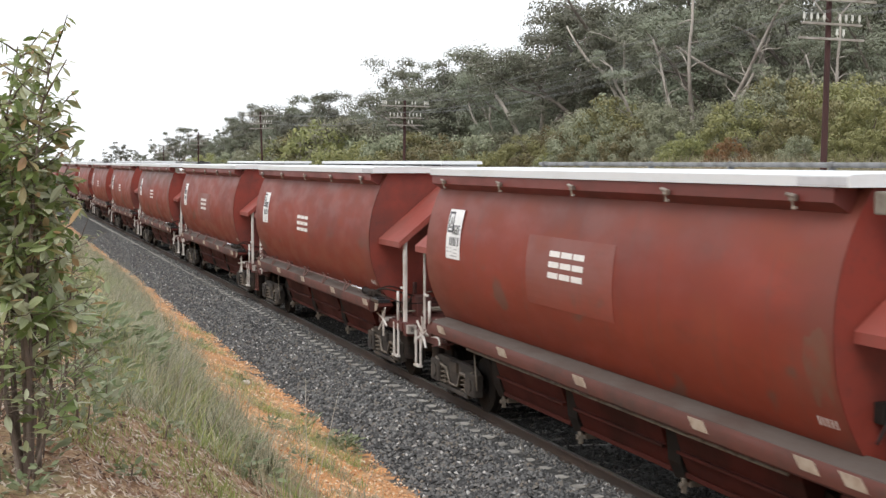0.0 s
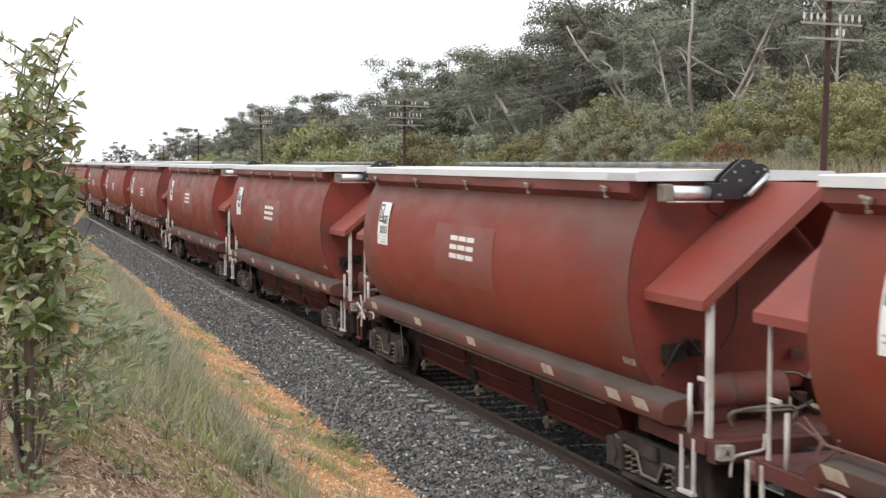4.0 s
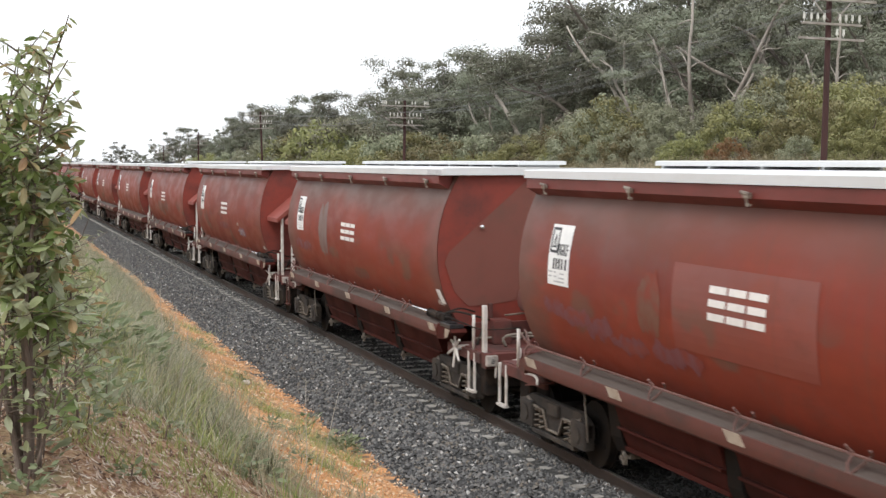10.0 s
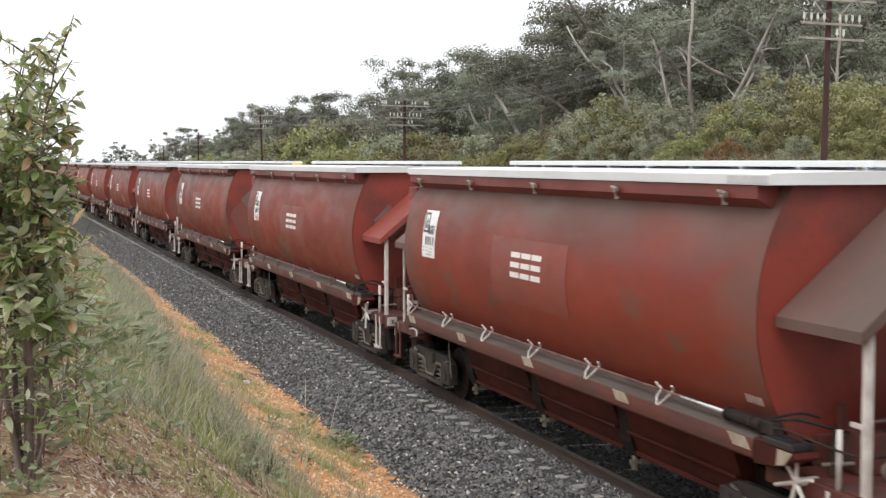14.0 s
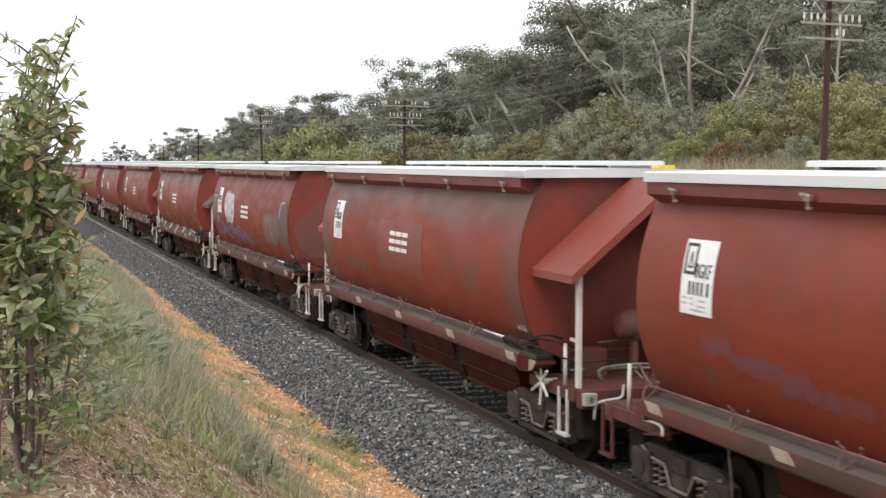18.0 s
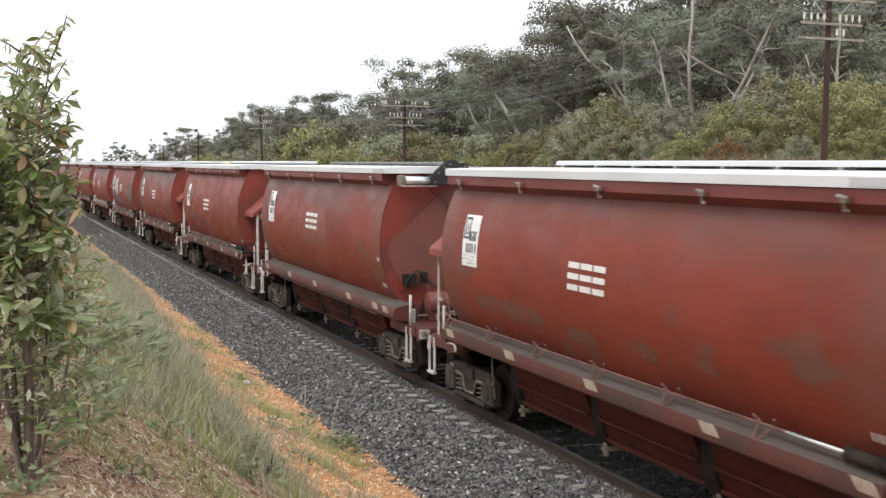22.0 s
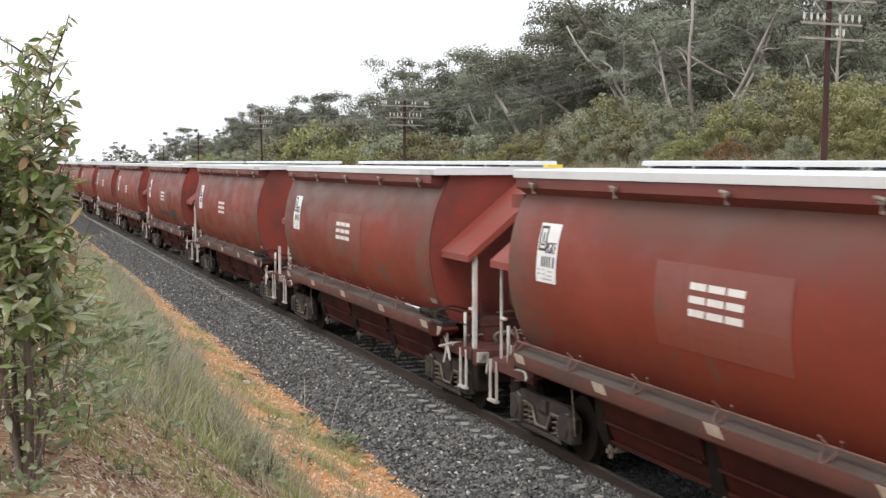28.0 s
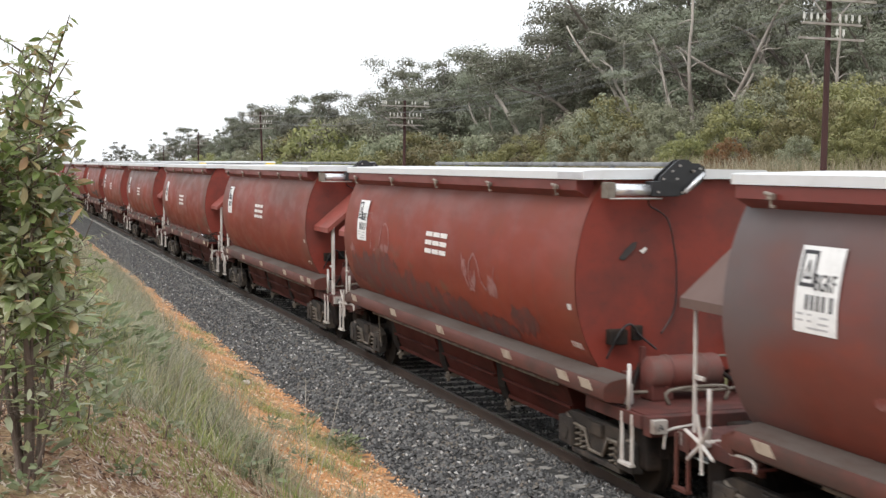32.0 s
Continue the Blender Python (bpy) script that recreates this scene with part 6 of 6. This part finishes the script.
LITTER = leaf_material("fallen_leaves", [(0.07, 0.04, 0.026), (0.24, 0.13, 0.08), (0.44, 0.31, 0.21), (0.82, 0.74, 0.64), (0.30, 0.13, 0.065)], 0.1)
litter("leaf_litter", LITTER, "brown and pale fallen leaves and bark on the bank", 40000, -9.4, -6.4, 5.0, 18, (0.018, 0.085))
litter("straw_litter", LITTER, "dry leaf and straw scraps on the slope", 12000, -6.6, -3.2, 10, 45, (0.015, 0.055))


# ---------------------------------------------------------------- broad-leaved plants
def true_leaves(rng, roots, heading, length, fold=0.25, slim=0.2):
    """Folded pointed leaves: verts and triangles."""
    n = len(roots)
    u = heading / np.linalg.norm(heading, axis=1)[:, None]
    v = np.cross(u, rng.normal(size=(n, 3)) * 0.5 + (0, 0, 1.0))
    v /= np.linalg.norm(v, axis=1)[:, None]
    w = np.cross(v, u)
    mids = [0.0, 0.28, 0.55, 0.8, 1.0]
    wide = [0.8, 1.0, 0.62]
    L = length[:, None]
    curl = rng.uniform(-0.25, 0.1, n)[:, None]
    pts = [roots + u * L * m + w * L * curl * m * m for m in mids]
    for m, k in zip(mids[1:4], wide):
        for s in (-1, 1):
            pts.append(roots + u * L * m + w * L * curl * m * m + (v * s + w * fold) * L * k * slim)
    V = np.stack(pts, 1).reshape(-1, 3)
    t = [(0, 6, 1), (1, 6, 8), (1, 8, 2), (2, 8, 10), (2, 10, 3), (3, 10, 4), (0, 1, 5), (1, 7, 5), (1, 2, 7), (2, 9, 7), (2, 3, 9), (3, 4, 9)]
    F = (np.array(t)[None] + (np.arange(n) * 11)[:, None, None]).reshape(-1, 3)
    return V, F


BUSH_LEAF = leaf_material("sapling_leaves", [(0.13, 0.18, 0.055), (0.21, 0.275, 0.095), (0.27, 0.325, 0.135), (0.36, 0.40, 0.23), (0.48, 0.49, 0.36), (0.32, 0.335, 0.155), (0.50, 0.32, 0.18)], 0.15, 0.35, 0.38)
WEED_LEAF = leaf_material("weed_leaves", [(0.14, 0.18, 0.085), (0.21, 0.25, 0.135), (0.29, 0.32, 0.195), (0.36, 0.36, 0.25)], 0.2)


def twig_with_leaves(rng, base, heading, length, thick, leaves, leaf_len, bare=0.25, side=0.27, wander=0.09):
    """A stem with side twigs. Gives the stem's bmesh, and leaf verts and triangles."""
    bm, fine = bmesh.new(), bmesh.new()
    pts = limb(bm, rng, base, heading, length, thick, thick * 0.16, 8, wander)
    roots, heads = [], []
    per = max(1, leaves // 26)
    for i in range(26):
        u = min(0.999, bare + (1 - bare) * ((i + rng.random()) / 26) ** 0.72)
        k = min(7, int(u * 8))
        p = pts[k].lerp(pts[k + 1], u * 8 - k)
        a = rng.uniform(0, 2 * np.pi)
        h = Vector((math.cos(a), math.sin(a), rng.uniform(0.2, 1.0))).normalized()
        tip = limb(fine, rng, p, h, rng.uniform(0.4, 1.0) * side, thick * 0.22, thick * 0.1, 3, 0.2)
        for _ in range(per):
            s = rng.uniform(0.15, 1.0) * 3
            j = min(2, int(s))
            roots.append(tip[j].lerp(tip[j + 1], s - j))
            d = Vector(rng.normal(size=3)) + h * 0.5
            d.z = d.z * 0.6 - 0.35
            heads.append(d)
    # smaller, narrower leaves towards the tip
    high = np.linspace(1.25, 0.6, 26).repeat(per)
    roots, heads = np.array(roots), np.array(heads)
    V, F = true_leaves(rng, roots, heads, rng.uniform(*leaf_len, len(roots)) * high)
    return bm, fine, V, F


def sapling(x, y, stems, label, leaf_len=(0.06, 0.115), leaf=BUSH_LEAF, seed=1):
    """A many-stemmed young gum; each stem with its leaves can sway by itself. stems: (dx, dy, lean x, lean y, length, leaves, bare)."""
    rng = np.random.default_rng(seed)
    root = new("sapling")
    root.matrix_basis = pose(x, y, float(ground_z(x, y)) - 0.03)
    made = []
    for dx, dy, lx, ly, length, leaves, bare in stems:
        bm, fine, V, F = twig_with_leaves(rng, (0, 0, 0), (lx, ly, 1), length, 0.009 + 0.0072 * length, leaves, leaf_len, bare, 0.31, 0.055)
        stem = part("stem", mesh_of("stem", bm, STEM, True), root, "", pose(dx, dy, 0))
        tagged(part("twig", mesh_of("twig", fine, STEM, True), stem), kind="stuff")
        tagged(part("foliage", arrays_mesh("foliage", V, F, leaf), stem), kind="stuff")
        made.append(stem)
    tagged(root, label, "sapling", "saplings on the bank")
    return made


swaying = sapling(-8.49, 6.9, [(0.0, 0.0, -0.05, 0.02, 2.1, 416, 0.44), (0.02, 0.02, 0.04, 0.05, 1.75, 416, 0.45), (0.01, 0.03, -0.01, 0.04, 1.9, 416, 0.42), (-0.02, 0.02, -0.08, 0.06, 2.1, 416, 0.42), (0.01, -0.02, 0.075, -0.03, 1.5, 416, 0.40),
                              (-0.01, 0.03, -0.11, 0.0, 2.05, 416, 0.40), (-0.19, 0.1, -0.02, 0.04, 2.15, 416, 0.36), (-0.19, 0.08, 0.02, 0.0, 1.85, 416, 0.36), (-0.14, 0.2, 0.02, 0.05, 1.7, 416, 0.42), (0.0, 0.02, 0.04, -0.05, 1.65, 416, 0.42), (0.06, 0.35, 0.03, -0.02, 1.25, 364, 0.36)],
                  "leafy green young gum sapling swaying on the bank", (0.055, 0.115), seed=3)
swaying += sapling(-8.30, 8.1, [(0.0, 0.0, -0.04, 0.02, 1.25, 156, 0.3), (0.05, 0.02, 0.04, 0.03, 1.1, 130, 0.3), (-0.05, 0.03, -0.12, 0.03, 1.3, 208, 0.25), (-0.22, 0.0, -0.05, 0.1, 1.8, 312, 0.2), (0.12, -0.2, 0.05, -0.03, 0.55, 104, 0.2), (-0.12, -0.1, 0.03, 0.0, 0.8, 182, 0.15)],
                   "thin-stemmed green gum sapling swaying on the bank", (0.055, 0.105), seed=4)
swaying += sapling(-8.52, 6.75, [(0.0, 0.0, -0.15, 0.05, 0.75, 52, 0.3), (0.05, 0.05, 0.2, 0.1, 0.6, 52, 0.3), (-0.1, 0.05, -0.05, 0.0, 0.9, 78, 0.35), (0.1, 0.3, 0.1, 0.0, 0.7, 78, 0.3)],
                   "low leafy green regrowth at the sapling's foot", (0.05, 0.10), seed=12)
swaying += sapling(-8.05, 12.0, [(0.0, 0.0, -0.05, 0.05, 0.85, 180, 0.1), (0.15, 0.2, 0.05, 0.05, 0.6, 140, 0.1), (-0.3, 0.4, 0.0, 0.05, 1.0, 180, 0.1)], "low bushy green sapling among grass", seed=8)


def weed(x, y, seed, n, label, size=1.0):
    rng = np.random.default_rng(seed)
    a = rng.uniform(0, 2 * np.pi, n)
    r = rng.uniform(0, 0.32, n) * size
    roots = np.stack([r * np.cos(a), r * np.sin(a), rng.uniform(0.02, 0.26, n) * size], 1)
    heads = np.stack([np.cos(a), np.sin(a), rng.uniform(-0.1, 0.9, n)], 1)
    V, F = true_leaves(rng, roots, heads, rng.uniform(0.07, 0.16, n) * size, 0.2, 0.24)
    root = new("weed")
    root.matrix_basis = pose(x, y, float(ground_z(x, y)))
    part("leaves", arrays_mesh("leaves", V, F, WEED_LEAF), root)
    bm = bmesh.new()
    add_tube(bm, (0, 0, -0.03), (0.02, 0.01, 0.22 * size), 0.008, 0.004, 6)
    part("stem", mesh_of("stem", bm, STEM), root)
    tagged(root, label, "weed", "broad-leaved weeds on the bank")


for i, (x, y, n, size) in enumerate([(-7.5, 14.8, 150, 1.2), (-7.2, 15.0, 150, 1.2), (-7.0, 16.2, 130, 1.2), (-7.3, 13.6, 120, 1.0), (-7.6, 16.0, 130, 1.2), (-7.9, 9.6, 70, 0.8), (-8.1, 8.4, 60, 0.6), (-8.4, 8.9, 80, 0.8), (-7.8, 12.5, 110, 1.1),
                                     (-6.53, 12.2, 60, 0.7), (-6.67, 10.8, 60, 0.7), (-4.76, 19.4, 60, 0.7), (-4.1, 20.6, 46, 0.6), (-3.5, 22.6, 60, 0.7), (-3.42, 20.3, 150, 0.8), (-3.5, 20.6, 110, 0.8), (-7.5, 9.5, 30, 0.5), (-4.0, 26.4, 50, 0.7), (-7.95, 7.35, 36, 0.4),
                                     (-8.4, 7.3, 40, 0.6), (-8.5, 6.6, 50, 0.6), (-7.9, 10.6, 90, 0.9), (-5.0, 16.4, 50, 0.6), (-5.3, 24.0, 60, 0.8), (-4.3, 30.0, 60, 0.9)]):
    weed(x, y, 100 + i, n, "low broad-leaved pale green weed on clay bank", size)

# cut stake, dry stalks and the pale stone
bm = bmesh.new()
limb(bm, np.random.default_rng(2), (0, 0, -0.05), (0.05, 0, 1), 0.17, 0.012, 0.011, 3, 0.05)
stake = tagged(new("cut_stump", mesh_of("cut_stump", bm, STEM)), "small cut dark stem standing in the litter", "stump")
stake.location = (-7.44, 9.72, float(ground_z(-7.44, 9.72)))
PALE = grimy("pale_dry_stalk", (0.42, 0.39, 0.33), (0.30, 0.26, 0.2), 0.8, 0, 0.5, 8)
for x, y, h, lx in ((-6.95, 14.0, 1.15, 0.02), (-6.9, 14.15, 1.0, 0.12), (-5.35, 14.6, 1.2, 0.12), (-5.2, 14.75, 1.15, 0.3), (-7.1, 12.2, 0.85, 0.15), (-6.4, 13.2, 0.7, 0.1), (-5.6, 13.0, 0.6, 0.1), (-5.0, 13.8, 0.55, 0.2)):
    bm = bmesh.new()
    limb(bm, np.random.default_rng(int(h * 100)), (0, 0, -0.05), (lx, 0.05, 1), h, 0.006, 0.003, 5, 0.05)
    st = tagged(new("dry_stalk", mesh_of("dry_stalk", bm, PALE)), "thin pale dry stalk standing in the grass", "stalk", "dry stalks")
    st.location = (x, y, float(ground_z(x, y)))
    swaying.append(st)
PALE_STONE = grimy("pale_stone", (0.62, 0.58, 0.52), (0.42, 0.36, 0.3), 0.9, 0, 0.5, 8)
bm = bmesh.new()
bmesh.ops.create_icosphere(bm, subdivisions=2, radius=0.09)
for v in bm.verts:
    v.co *= 1 + 0.35 * noise.noise(v.co * 14)
    v.co.z *= 0.6
rock = tagged(new("stone", mesh_of("stone", bm, PALE_STONE)), "pale stone lying on the orange clay", "stone")
rock.location = (-3.87, 26.3, float(ground_z(-3.87, 26.3)) + 0.05)


# ---------------------------------------------------------------- movement
def motions():
    seconds = [float(i) for i in range(33)]
    for k, (wagon, wheels) in wagons.items():
        walk(wagon, [(t, pose(0, place_along(k, t), 0)) for t in seconds])
        # wheels roll as the wagon goes
        turns = [(i / 15.0, -math.degrees((place_along(k, i / 15.0) - place_along(k, 0.0)) / 0.46)) for i in range(481)]
        for wheel in wheels:
            at = wheel.matrix_basis.translation.copy()
            walk(wheel, [(t, pose(at.x, at.y, at.z, a, 0, 0)) for t, a in turns])
    # gusts: how far the saplings lean over towards the track, in degrees
    gusts = [(0, -0.4), (1, 0.3), (2, -0.6), (3, 0.1), (3.5, 0.2), (4.5, 0.6), (5.5, 2.2), (6, 2.6), (6.4, 1.2), (7, 0.0), (8, 0.3), (9, 0.0), (10, -0.3), (11, 0.0), (12, -0.4), (13, 0.2), (14, 0.0), (16, 0.5), (17, 0.2),
             (18, 0.8), (19, 0.1), (20, -0.2), (21, 0.3), (22, 0.0), (23, 0.1), (24, 0.3), (25, -0.1), (27, 0.4), (28, -0.2), (29, 0.0), (30, 0.3), (31, -0.1), (32, 0.4)]
    for i, stem in enumerate(swaying):
        x, y, z = stem.matrix_basis.translation
        walk(stem, [(t, pose(x, y, z, 0.5 * math.sin(t * 1.3 + i), g * (0.8 + 0.08 * (i % 5)) + 0.4 * math.sin(t * 1.9 + 2 * i), 0)) for t, g in gusts])


motions()
